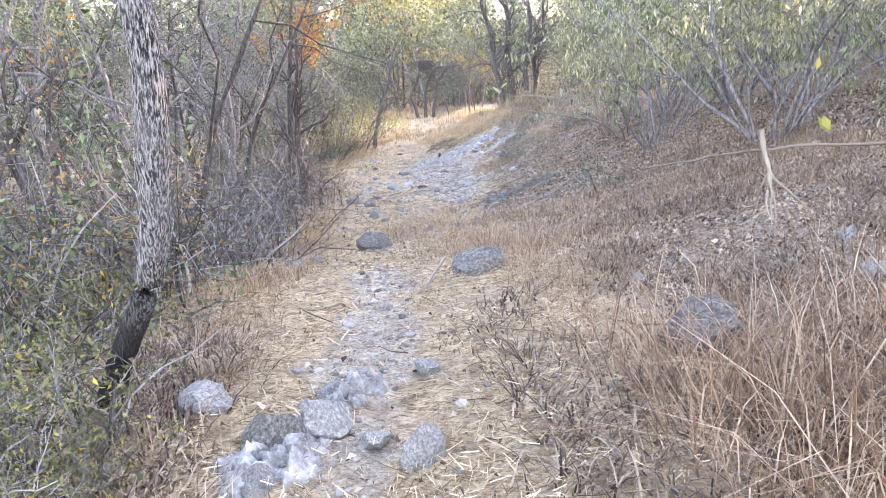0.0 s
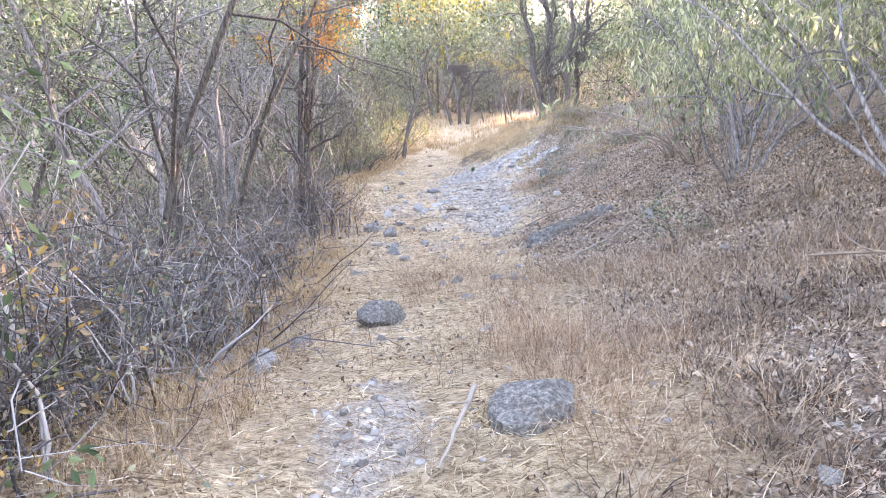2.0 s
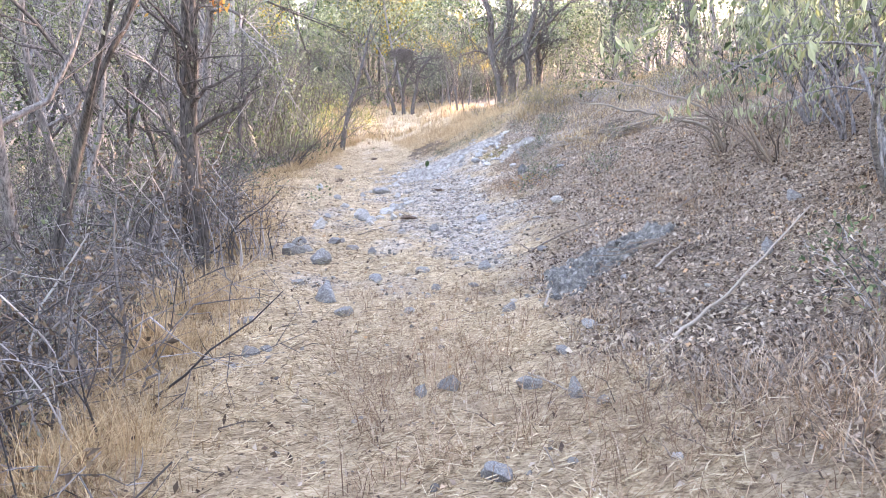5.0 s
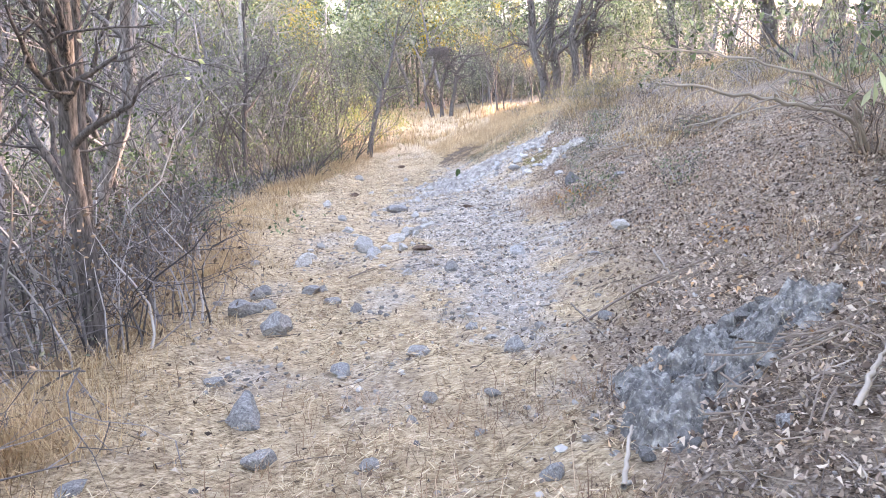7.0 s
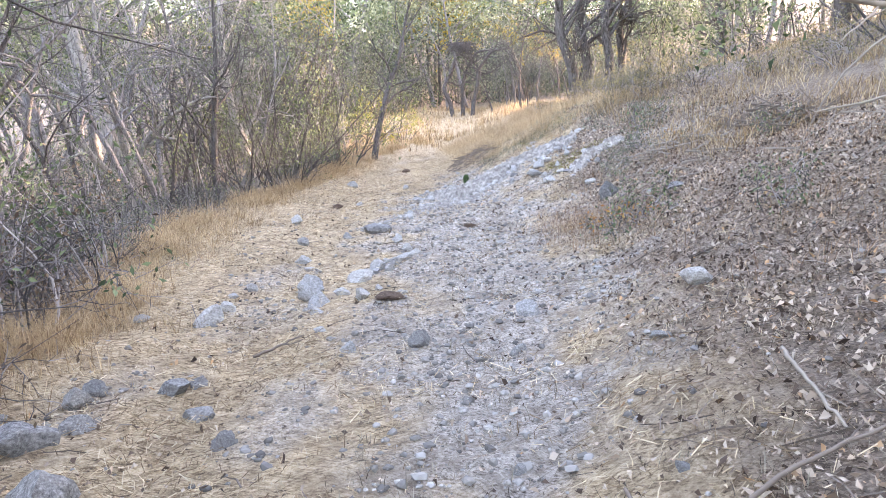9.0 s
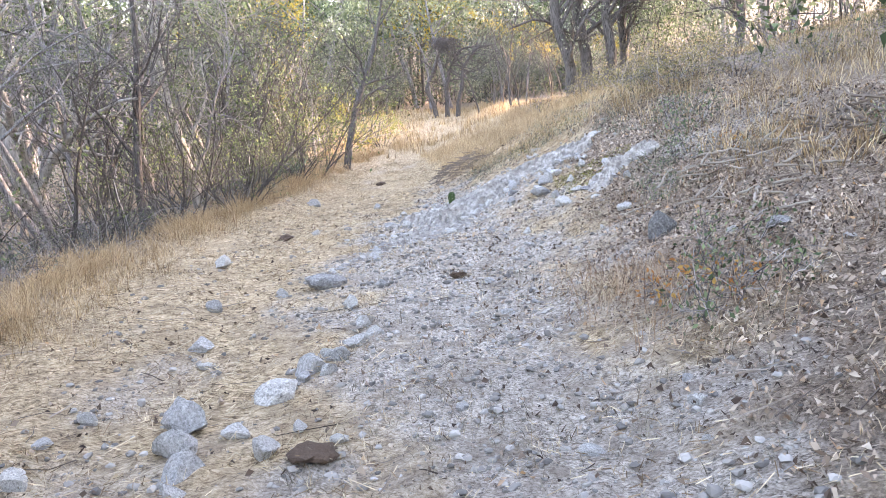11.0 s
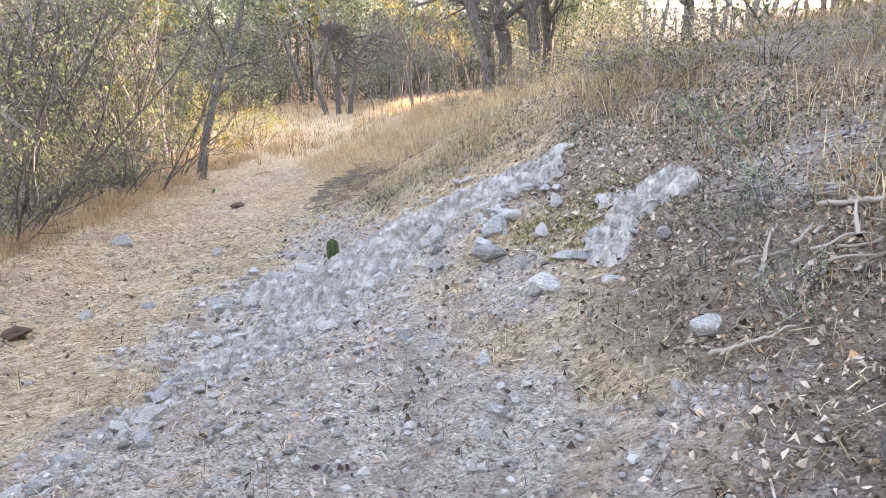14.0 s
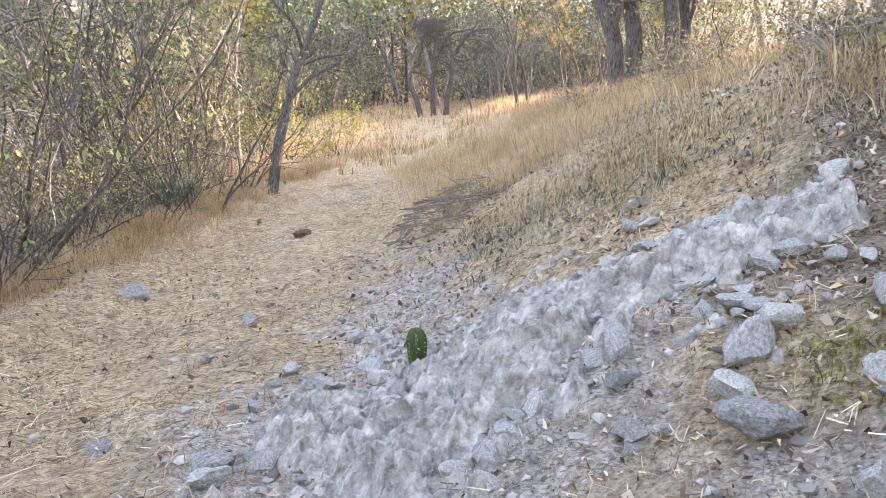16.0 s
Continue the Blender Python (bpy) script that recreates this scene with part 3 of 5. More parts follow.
# ---- trees that stand out ----
def hero(name, label, category, limbs, bark, leaf, leaf_mat, group=""):
    """A plant with its trunk and each main limb as parts of their own."""
    root = tagged(new(name), label, category, group)
    small = []
    for lv, p, q in limbs:
        if lv == 0:
            part("trunk", *tube(p, q, 12), bark, root, smooth=True)
        elif lv == 1:
            part("limb", *tube(p, q, 7), bark, root, smooth=True)
        else:
            small.append(tube(p, q, 4 if lv == 2 else 3))
    if small:
        tagged(part("twigwork", *join(small), bark, root, smooth=True), kind="stuff")
    if leaf:
        part("foliage", *leaf, leaf_mat, root)
    return root


def bent_trunk(points, radii, n=40):
    """A smooth trunk through a few points."""
    points, radii = np.asarray(points, float), np.asarray(radii, float)
    t = np.linspace(0, len(points) - 1, n)
    k = np.arange(len(points))
    p = np.stack([np.interp(t, k, points[:, c]) for c in range(3)], 1)
    for _ in range(4):
        p[1:-1] = (p[:-2] + 2 * p[1:-1] + p[2:]) / 4
    return p, np.interp(t, k, radii)


def limbs_from(r, trunk, spec, count, t0, length, out, spread=0.9, up=0.25):
    pts, rads = trunk
    for k in range(count):
        t = r.uniform(t0, 1.0)
        i = min(int(t * (len(pts) - 1)), len(pts) - 2)
        d = unit(pts[i + 1] - pts[i])
        side = unit(np.cross(d, r.normal(0, 1, 3)))
        grow(r, pts[i], d * math.cos(spread) + side * math.sin(spread) + np.array([0, 0, up]), length * r.uniform(0.6, 1.2), max(rads[i] * 0.5, 0.006), 1, spec, out)


SPEC = [(9, 0.09, 0.03, 9, 0.95, 0.55), (7, 0.2, 0.04, 6, 0.85, 0.5), (5, 0.24, 0.02, 4, 0.8, 0.5), (4, 0.28, 0.0, 0, 0, 0)]


def make_hero(name, label, x, y, points, radii, seed, count, t0, length, bark, leaf_n, leaf_size, leaf_mat, group="", spread=0.9, up=0.25, droop=0.3, narrow=0.45):
    r = np.random.default_rng(seed)
    trunk = bent_trunk(points, radii)
    out = [(0, *trunk)]
    limbs_from(r, trunk, SPEC, count, t0, length, out, spread, up)
    leaf = leaves_on(r, out, leaf_n, leaf_size, 2, droop, narrow, 0.05) if leaf_n else None
    root = hero(name, label, "tree", out, bark, leaf, leaf_mat, group)
    root.matrix_basis = pose(x, y, float(height(x, y)) - 0.05)
    return root


def standing_trees():
    make_hero("oak_tree", "oak with deeply furrowed grey bark and a blackened base", -2.48, 3.4,
              [(-0.2, 0, -0.15), (-0.13, 0, 0.1), (-0.03, -0.03, 0.32), (0.1, -0.08, 0.55), (0.17, -0.12, 0.8), (0.19, -0.16, 1.05), (0.24, -0.2, 1.3), (0.2, -0.2, 1.7), (0.08, -0.2, 2.3), (0.02, -0.1, 3.4), (0.1, 0.1, 4.6)],
              [0.075, 0.055, 0.05, 0.052, 0.062, 0.064, 0.058, 0.056, 0.055, 0.045, 0.025], 31, 7, 0.72, 1.5, M_OAK, 900, 0.06, M_OLIVE)
    make_hero("gnarled_tree", "dark gnarled bare tree among shrubs", -4.3, 6.6,
              [(0, 0, -0.1), (0.1, 0.1, 0.7), (-0.1, 0.1, 1.4), (-0.4, 0.0, 2.2), (-0.3, 0.2, 3.2)], [0.09, 0.075, 0.065, 0.05, 0.02], 32, 9, 0.3, 1.4, M_BARK, 250, 0.05, M_ORANGE)
    make_hero("autumn_tree", "dark-stemmed tree with orange leaves at its top", -2.88, 13.8,
              [(0, 0, -0.1), (0.02, 0, 0.6), (-0.03, 0.05, 1.4), (0.05, 0.05, 2.2), (0.1, 0.05, 3.3)], [0.085, 0.07, 0.06, 0.05, 0.02], 33, 11, 0.35, 1.25, M_BARK, 120, 0.04, M_OLIVE)
    make_hero("slender_tree", "slender dark tree with long bare branches", -4.07, 25.05,
              [(0, 0, -0.1), (-0.05, 0, 0.7), (0.0, 0.1, 1.6), (0.12, 0.15, 2.6), (0.2, 0.1, 4.2)], [0.075, 0.06, 0.055, 0.045, 0.02], 34, 10, 0.4, 1.9, M_BARK, 160, 0.04, M_OLIVE)
    make_hero("leaning_tree", "dark tree leaning out over the track", -1.65, 32.2,
              [(0, 0, -0.1), (0.15, 0.2, 0.8), (0.4, 0.6, 1.8), (0.85, 1.2, 3.0), (1.2, 1.6, 4.6)], [0.1, 0.085, 0.075, 0.06, 0.02], 35, 10, 0.35, 1.7, M_BARK, 1500, 0.055, M_OLIVE)
    make_hero("pale_tree", "large pale-barked tree with bare forking limbs", -5.7, 25.5,
              [(0, 0, -0.2), (-0.15, 0.1, 0.8), (-0.55, 0.1, 1.9), (-1.0, 0.2, 3.2), (-1.2, 0.4, 5.6)], [0.2, 0.17, 0.16, 0.13, 0.05], 36, 9, 0.2, 2.6, M_PALEBARK, 500, 0.06, M_GREEN, "pale-barked trees")
    make_hero("pale_tree", "pale-barked tree with a leaning trunk", -3.95, 27.6,
              [(0, 0, -0.2), (-0.2, 0.1, 0.9), (-0.5, 0.2, 2.0), (-0.6, 0.3, 3.4), (-0.5, 0.4, 5.2)], [0.12, 0.1, 0.09, 0.07, 0.03], 37, 8, 0.3, 2.0, M_PALEBARK, 500, 0.06, M_GREEN, "pale-barked trees")
    make_hero("pale_tree", "pale-barked tree with twisting bare limbs", -7.6, 20.0,
              [(0, 0, -0.2), (0.1, 0.1, 1.0), (-0.3, 0.2, 2.2), (-0.9, 0.1, 3.4), (-0.9, 0.2, 5.4)], [0.17, 0.14, 0.12, 0.1, 0.03], 38, 10, 0.25, 2.4, M_PALEBARK, 300, 0.06, M_GREEN, "pale-barked trees")
    for k, (x, y, lx, h, rad) in enumerate([(4.3, 33.0, -0.5, 6.0, 0.15), (4.9, 34.0, -0.15, 7.0, 0.17), (5.4, 33.6, 0.25, 6.5, 0.15), (6.0, 34.6, 0.5, 6.0, 0.13), (8.2, 32.0, 0.2, 6.5, 0.12), (9.0, 27.5, -0.1, 6.0, 0.2)]):
        make_hero("hill_tree", "dark-trunked tree on the bank above the track", x, y,
                  [(0, 0, -0.2), (lx * 0.2 + 0.12, 0, h * 0.15), (lx * 0.5 - 0.15, 0.1, h * 0.35), (lx + 0.15, 0.1, h * 0.55), (lx * 1.4 - 0.1, 0.2, h * 0.75), (lx * 1.8, 0.2, h)], [rad, rad * 0.9, rad * 0.85, rad * 0.7, rad * 0.5, 0.03], 40 + k, 13, 0.12, 2.2, M_BARK, 1300, 0.075, M_OLIVE, "trees above the bank")
    # orange crown of the autumn tree, and the tree that arches over the track
    make_hero("autumn_tree", "slim tree with a spreading crown of orange leaves", -3.15, 14.5,
              [(0, 0, -0.1), (0.03, 0, 1.2), (0.1, 0.05, 2.4), (0.2, 0.05, 3.4), (0.3, 0.0, 4.2)], [0.06, 0.05, 0.045, 0.035, 0.012], 52, 16, 0.5, 1.3, M_BARK, 3200, 0.06, M_ORANGE, "", 1.0, 0.1)
    for k, (x, y, lx) in enumerate([(1.45, 50.5, -0.5), (2.0, 51.0, 0.0), (2.5, 50.8, 0.3)]):
        make_hero("arching_tree", "crooked dark tree arching over the track", x, y,
                  [(0, 0, -0.1), (lx * 0.3, 0, 0.8), (lx, 0, 1.5), (lx * 0.5 + 0.2, 0, 2.4), (lx + 0.8, 0, 3.4), (lx + 1.8, 0, 3.5)], [0.13, 0.11, 0.1, 0.08, 0.06, 0.03], 55 + k, 14, 0.45, 1.5, M_BARK, 0, 0.05, M_OLIVE, "arching trees", 1.1, -0.15)
    mass, rr = thicket_limbs(58, 0.75, 110, 1.7, (5, 3), 0.022)
    clump = tagged(new("vine_tangle"), "dark tangle of dead vines hanging in the tree", "vine")
    part("tangle", *join([tube(p, q, 3) for _, p, q in mass]), M_BARK, clump)
    clump.matrix_basis = pose(1.9, 50.3, 4.9, 180, 0, 0)


standing_trees()


# ---- leafy shrubs on the upper side ----
def drooping_shrub(seed, stems, h, leaf_n, leaf_size, mat, label, group, lean=(0, 0), name="leafy_shrub"):
    r = np.random.default_rng(seed)
    out = []
    spec = [(8, 0.16, -0.06, 6, 0.6, 0.5), (4, 0.25, -0.08, 3, 0.7, 0.5), (3, 0.25, -0.1, 0, 0, 0)]
    for k in range(stems):
        a = r.uniform(0, 2 * math.pi)
        grow(r, (0.15 * math.cos(a), 0.15 * math.sin(a), -0.08), (0.6 * math.cos(a) + lean[0], 0.6 * math.sin(a) + lean[1], 1.1), h * r.uniform(0.7, 1.25), 0.022 * r.uniform(0.6, 1.3), 0, spec, out)
    leaf = leaves_on(r, out, leaf_n, leaf_size, 1, 1.2, 0.3, 0.02) if leaf_n else None
    return plant(name, label, "shrub", out, M_GREYBARK if leaf_n else M_BRUSH, leaf, mat, (5, 4, 3, 3), group, "stemwork", "foliage")


G_UP = "leafy shrubs above the track"
leafy = drooping_shrub(61, 11, 2.7, 3000, 0.085, M_PALEGREEN, "arching shrub with long drooping pale green leaves", G_UP)
leafy2 = drooping_shrub(62, 10, 2.5, 2600, 0.075, M_PALEGREEN, "arching shrub with narrow green leaves", G_UP)
bare = drooping_shrub(63, 9, 2.3, 0, 0.05, M_OLIVE, "arching shrub of bare brown branches", "bare shrubs above the track", (-0.7, 0), "bare_shrub")
scatter_copies(leafy, [at_ground(x, y, a, s) for x, y, a, s in [(3.1, 8.4, 0, 1.1), (2.8, 11.3, 80, 0.95), (3.9, 13.2, 190, 0.8), (4.2, 9.8, 140, 1.2), (5.0, 7.6, 220, 1.2), (4.6, 12.2, 300, 1.1), (6.2, 10.5, 30, 1.4), (6.0, 5.2, 90, 1.3), (4.3, 5.6, 200, 1.0), (7.5, 13.0, 10, 1.3)]])
scatter_copies(leafy2, [at_ground(x, y, a, s) for x, y, a, s in [(4.3, 14.4, 20, 0.85), (4.9, 15.6, 160, 1.1), (5.6, 9.0, 250, 1.3), (3.9, 7.0, 60, 0.9), (6.4, 14.2, 90, 1.3), (7.4, 8.0, 130, 1.5), (5.4, 3.0, 10, 1.3), (7.2, 17.5, 200, 1.1)]])
scatter_copies(bare, [at_ground(x, y, a, s) for x, y, a, s in [(3.1, 13.3, 0, 0.6), (3.2, 14.6, 25, 0.75), (4.1, 15.8, -20, 0.8), (2.6, 9.3, 30, 0.6), (4.6, 17.2, 10, 0.75)]])
low = thicket(64, 0.75, 18, 0.8, 650, 0.04, M_WEED, M_STEM, "low yellow-green leafy bush on the bank", "bushes on the bank")
scatter_copies(low, [at_ground(x, y, a, s) for x, y, a, s in [(3.4, 24.7, 0, 0.9), (3.8, 24.3, 60, 0.9), (4.2, 24.6, 120, 1.0), (3.6, 25.3, 30, 0.9), (4.6, 24.0, 210, 0.9), (5.3, 23.2, 10, 1.0), (6.2, 22.4, 80, 1.1), (7.0, 23.4, 50, 1.3), (3.9, 25.8, 0, 1.0), (4.5, 26.6, 60, 1.2), (5.1, 25.4, 120, 0.9), (3.3, 27.4, 10, 0.9), (4.2, 28.8, 90, 1.3), (5.6, 28.0, 200, 1.1), (3.0, 30.2, 20, 1.0), (6.5, 26.3, 70, 1.0), (4.8, 31.0, 20, 1.2), (-3.0, 37.5, 100, 2.0)]])
under = thicket(69, 0.75, 14, 0.9, 240, 0.034, M_OLIVE, M_STEM, "low twiggy undergrowth at the foot of the thicket", "undergrowth along the track")


def undergrowth():
    r = np.random.default_rng(77)
    y = np.tile(np.arange(4.6, 35.5, 0.58), 2) + r.uniform(-0.2, 0.2, 108)
    x = np.interp(y, [4, 7, 10, 14, 18, 21, 24, 26, 28, 31, 36], [-2.95, -2.9, -2.9, -3.15, -3.5, -4.1, -3.8, -3.2, -2.95, -2.7, -2.4]) - np.abs(r.normal(0, 0.35, 108)) - np.repeat([0.0, 0.7], 54)
    scatter_copies(under, [at_ground(a, b, r.uniform(0, 360), r.uniform(0.55, 1.2)) for a, b in zip(x, y) if b < 12 or r.random() < 0.3])


undergrowth()


# upright clumps of dark stems at the thicket's edge
def stem_clump(seed, stems, h, leaf_n):
    r = np.random.default_rng(seed)
    out = []
    spec = [(8, 0.15, 0.02, 6, 0.8, 0.5), (4, 0.28, 0.02, 3, 0.9, 0.5), (3, 0.3, 0.0, 0, 0, 0)]
    for k in range(stems):
        a, q = r.uniform(0, 2 * math.pi), 0.3 * math.sqrt(r.random())
        grow(r, (q * math.cos(a), q * math.sin(a), -0.08), (0.6 * math.cos(a), 0.6 * math.sin(a), 1), h * r.uniform(0.55, 1.15), 0.017 * r.uniform(0.5, 1.3), 0, spec, out)
    leaf = leaves_on(r, out, leaf_n, 0.05, 1, 0.5, 0.55, 0.05)
    root = tagged(new("stem_clump"), "clump of slim dark upright stems with sparse leaves", "shrub", "stem clumps at the thicket's edge")
    starts = [k for k, o in enumerate(out) if o[0] == 0] + [len(out)]
    for a, b in zip(starts[:-1], starts[1:]):
        part("stem", *join([tube(p, q, 5 if lv == 0 else 3) for lv, p, q in out[a:b]]), M_BARK, root, smooth=True)
    part("foliage", *leaf, M_LEAF, root)
    return root


def stem_clumps():
    r = np.random.default_rng(79)
    spots = [(-2.55, 29.2), (-2.35, 30.4), (-2.75, 31.3), (-2.2, 32.6), (-3.0, 28.1), (-3.3, 27.0), (-2.95, 26.3), (-3.6, 25.4), (-3.3, 29.8), (-3.5, 31.0), (-4.2, 26.2), (-4.3, 28.3), (-4.0, 30.2), (-3.2, 32.8), (-0.9, 38.6), (-1.5, 40.5), (-4.6, 24.2), (-5.2, 27.0)]
    for seed, stems, h, pick in ((201, 12, 2.3, 0), (202, 9, 2.9, 1)):
        scatter_copies(stem_clump(seed, stems, h, 700), [at_ground(x, y, r.uniform(0, 360), r.uniform(0.75, 1.15)) for k, (x, y) in enumerate(spots) if k % 2 == pick])


stem_clumps()
sunny_bush = thicket(72, 1.5, 14, 1.0, 1500, 0.06, M_SPRIG, M_STEM, "bright yellow-green bush in sunlight beside the track", "sunlit bushes beyond the bend")
scatter_copies(sunny_bush, [at_ground(x, y, a, s) for x, y, a, s in [(-2.2, 38.2, 0, 1.2), (-2.9, 39.4, 120, 1.3)]])
weed = thicket(65, 0.42, 9, 0.3, 260, 0.03, M_GREEN, M_STEM, "small green weed with drying leaves", "weeds beside the track")
scatter_copies(weed, [at_ground(x, y, a, s) for x, y, a, s in [(1.55, 17.6, 0, 1.2), (2.15, 20.3, 40, 0.6), (2.75, 21.2, 90, 0.7), (1.85, 18.35, 10, 0.9), (3.1, 22.3, 30, 1.2), (2.5, 21.2, 200, 0.5), (3.4, 23.2, 60, 0.8), (1.4, 9.5, 130, 1.0), (2.2, 16.2, 50, 0.9), (3.6, 19.3, 20, 0.8)]])
orange_weed = thicket(68, 0.32, 8, 0.25, 50, 0.048, M_ORANGE, M_STEM, "small dry weed with withered orange leaves", "withered weeds")
scatter_copies(orange_weed, [at_ground(x, y, a, s) for x, y, a, s in [(1.62, 18.0, 0, 1.0), (1.8, 17.75, 80, 0.9), (1.45, 18.2, 150, 0.7), (1.7, 13.9, 30, 0.7), (3.2, 20.9, 30, 0.8)]])
yellow_shrub = thicket(66, 1.1, 13, 0.6, 700, 0.05, M_CURL, M_STEM, "straggling shrub with curling olive and yellow leaves", "yellow shrubs by the oak")
scatter_copies(yellow_shrub, [at_ground(x, y, a, s) for x, y, a, s in [(-2.62, 2.95, 40, 0.6), (-2.85, 3.1, 210, 0.8), (-2.5, 2.35, 100, 0.65), (-2.75, 2.55, 330, 0.8), (-2.42, 2.7, 250, 0.5), (-3.1, 2.7, 0, 0.75), (-3.4, 3.5, 90, 1.2), (-3.2, 4.6, 30, 1.2), (-3.9, 4.0, 200, 1.5), (-4.4, 5.2, 120, 1.6), (-3.5, 5.6, 140, 1.2), (-4.6, 3.0, 20, 1.6), (-2.85, 2.75, 70, 0.8), (-3.0, 3.3, 170, 0.9), (-2.95, 3.9, 260, 0.9), (-2.95, 4.4, 310, 0.8), (-3.4, 2.2, 10, 0.9)]])
dark_shrub = thicket(67, 0.95, 16, 0.6, 260, 0.035, M_RUSSET, M_STEM, "dense dark twiggy bush at a tree's foot", "dark bushes by the track")
scatter_copies(dark_shrub, [at_ground(x, y, a, s) for x, y, a, s in [(-2.7, 13.7, 0, 1.2), (-3.1, 13.4, 90, 1.3), (-2.45, 14.3, 40, 1.0), (-3.5, 14.6, 200, 1.4), (-2.75, 12.0, 20, 0.6), (-3.2, 16.6, 10, 1.2), (-3.3, 17.6, 100, 1.2), (-3.6, 18.7, 60, 1.1), (-2.75, 8.2, 10, 1.1), (-2.95, 5.1, 20, 1.0), (-2.8, 5.9, 60, 0.9), (-2.9, 6.7, 150, 1.1), (-2.85, 7.5, 250, 1.0), (-3.3, 6.2, 80, 1.3), (-2.7, 9.4, 70, 1.0), (-2.85, 10.4, 200, 1.1)]])


russet_bush = thicket(73, 0.95, 24, 0.7, 1500, 0.03, M_RUSSET, M_STEM, "dense russet bush of withered leaves beside the track", "russet bushes by the track")
scatter_copies(russet_bush, [at_ground(x, y, a, s) for x, y, a, s in [(-3.0, 9.4, 0, 0.8), (-3.1, 10.3, 70, 0.95), (-3.1, 11.3, 140, 1.0), (-3.3, 12.2, 220, 0.9), (-3.2, 15.6, 20, 1.0), (-3.35, 16.5, 110, 1.1), (-3.45, 17.5, 250, 0.9), (-2.95, 8.0, 190, 0.7), (-3.1, 5.6, 300, 0.8)]])


autumn_shrub = thicket(74, 1.3, 13, 0.8, 520, 0.05, M_AUTUMN, M_STEM, "straggling shrub with orange and yellow autumn leaves", "autumn shrubs in the thicket")
scatter_copies(autumn_shrub, [at_ground(x, y, a, s) for x, y, a, s in [(-3.3, 5.4, 0, 0.9), (-3.6, 6.4, 80, 1.0), (-4.0, 7.2, 160, 1.1), (-3.2, 4.4, 250, 0.8)]])


def overhanging_twig():
    r = np.random.default_rng(70)
    a = limb(r, (1.0, 2.35, 0), (-0.2, -0.05, 1), 1.4, 0.012, 8, 0.05, 0.0)
    out = [(0, *a)]
    grow(r, a[0][-1], (-1, -0.3, 0.05), 1.35, 0.009, 1, [None, (6, 0.1, -0.05, 5, 0.5, 0.35), (4, 0.2, -0.15, 0, 0, 0)], out)
    leaf = leaves_on(r, [o for o in out if o[0] == 2], 34, 0.03, 2, 1.0, 0.5, 0.025)
    root = plant("sapling", "thin sapling with a few pale yellow-green leaves", "sapling", out, M_GREYBARK, leaf, M_SPRIG, (6, 4, 3, 3), "", "stem", "foliage")
    root.matrix_basis = pose(0, 0, float(height(1.0, 2.35)) - 0.05)


overhanging_twig()


# ---- stones ----
def stone_mesh(seed, rough=0.13, cuts=13):
    r = np.random.default_rng(seed)
    bm = bmesh.new()
    bmesh.ops.create_icosphere(bm, subdivisions=3, radius=1.0)
    ns = [Vector(unit(r.normal(0, 1, 3))) for _ in range(cuts)]
    ds = r.uniform(0.42, 0.78, cuts)
    off = Vector(r.uniform(-50, 50, 3))
    for v in bm.verts:
        c = v.co.copy()
        for n, d in zip(ns, ds):
            k = c.dot(n)
            if k > d:
                c -= n * (k - d)
        c *= 1 + rough * noise.fractal(c * 2.2 + off, 1.0, 2.0, 5)
        v.co = c
    me = bpy.data.meshes.new("stone")
    bm.to_mesh(me)
    bm.free()
    return me


STONE_MESHES = [stone_mesh(100 + k) for k in range(10)]
PALE_MESHES, DARK_MESHES = [m.copy() for m in STONE_MESHES], [m.copy() for m in STONE_MESHES]
for k in range(10):
    STONE_MESHES[k].materials.append(M_ROCK)
    PALE_MESHES[k].materials.append(M_PALE)
    DARK_MESHES[k].materials.append(M_DARKROCK)


def stone(x, y, w, k, pale, r):
    dark = w >= 0.26 and y < 10 or (x > 1.5 and w == 0.25)
    ob = new("stone", (DARK_MESHES if dark else PALE_MESHES if pale else STONE_MESHES)[k % 10])
    s = w * 0.66
    tall = r.uniform(0.65, 1.05)
    ob.matrix_basis = pose(x, y, float(height(x, y)) + s * tall * 0.14, r.uniform(-15, 15), r.uniform(-15, 15), r.uniform(0, 360)) @ Matrix.Diagonal((s, s * r.uniform(0.7, 0.95), s * tall, 1))
    size = "large" if w > 0.22 else "small" if w < 0.1 else "fist-sized"
    where = "on grey gravel" if gravel_mask(np.array(x), np.array(y)) > 0.4 else "among dry leaves and straw"
    tagged(ob, f"{size} {'dark lichened' if dark else 'pale limestone' if pale else 'grey weathered'} stone lying {where}", "stone", "stones along the track")


STONES_START = [(-1.9, 2.67, 0.13), (-1.34, 2.84, 0.17), (-1.53, 2.96, 0.13), (-1.91, 2.98, 0.27), (-1.7, 3.1, 0.24), (-2.19, 3.32, 0.2), (0.0, 3.55, 0.44), (-1.71, 3.45, 0.15), (-1.28, 3.66, 0.13), (1.13, 3.95, 0.18), (1.41, 4.58, 0.18), (0.17, 4.77, 0.12), (-0.74, 5.42, 0.34), (-2.26, 6.8, 0.2), (-2.65, 7.03, 0.19), (-2.29, 7.03, 0.21), (-0.79, 7.21, 0.11), (-1.53, 7.3, 0.07), (-2.61, 7.36, 0.18), (-2.09, 7.57, 0.18), (-1.55, 7.95, 0.36), (1.38, 8.4, 0.12), (-2.58, 8.52, 0.11), (-0.8, 8.8, 0.12)]
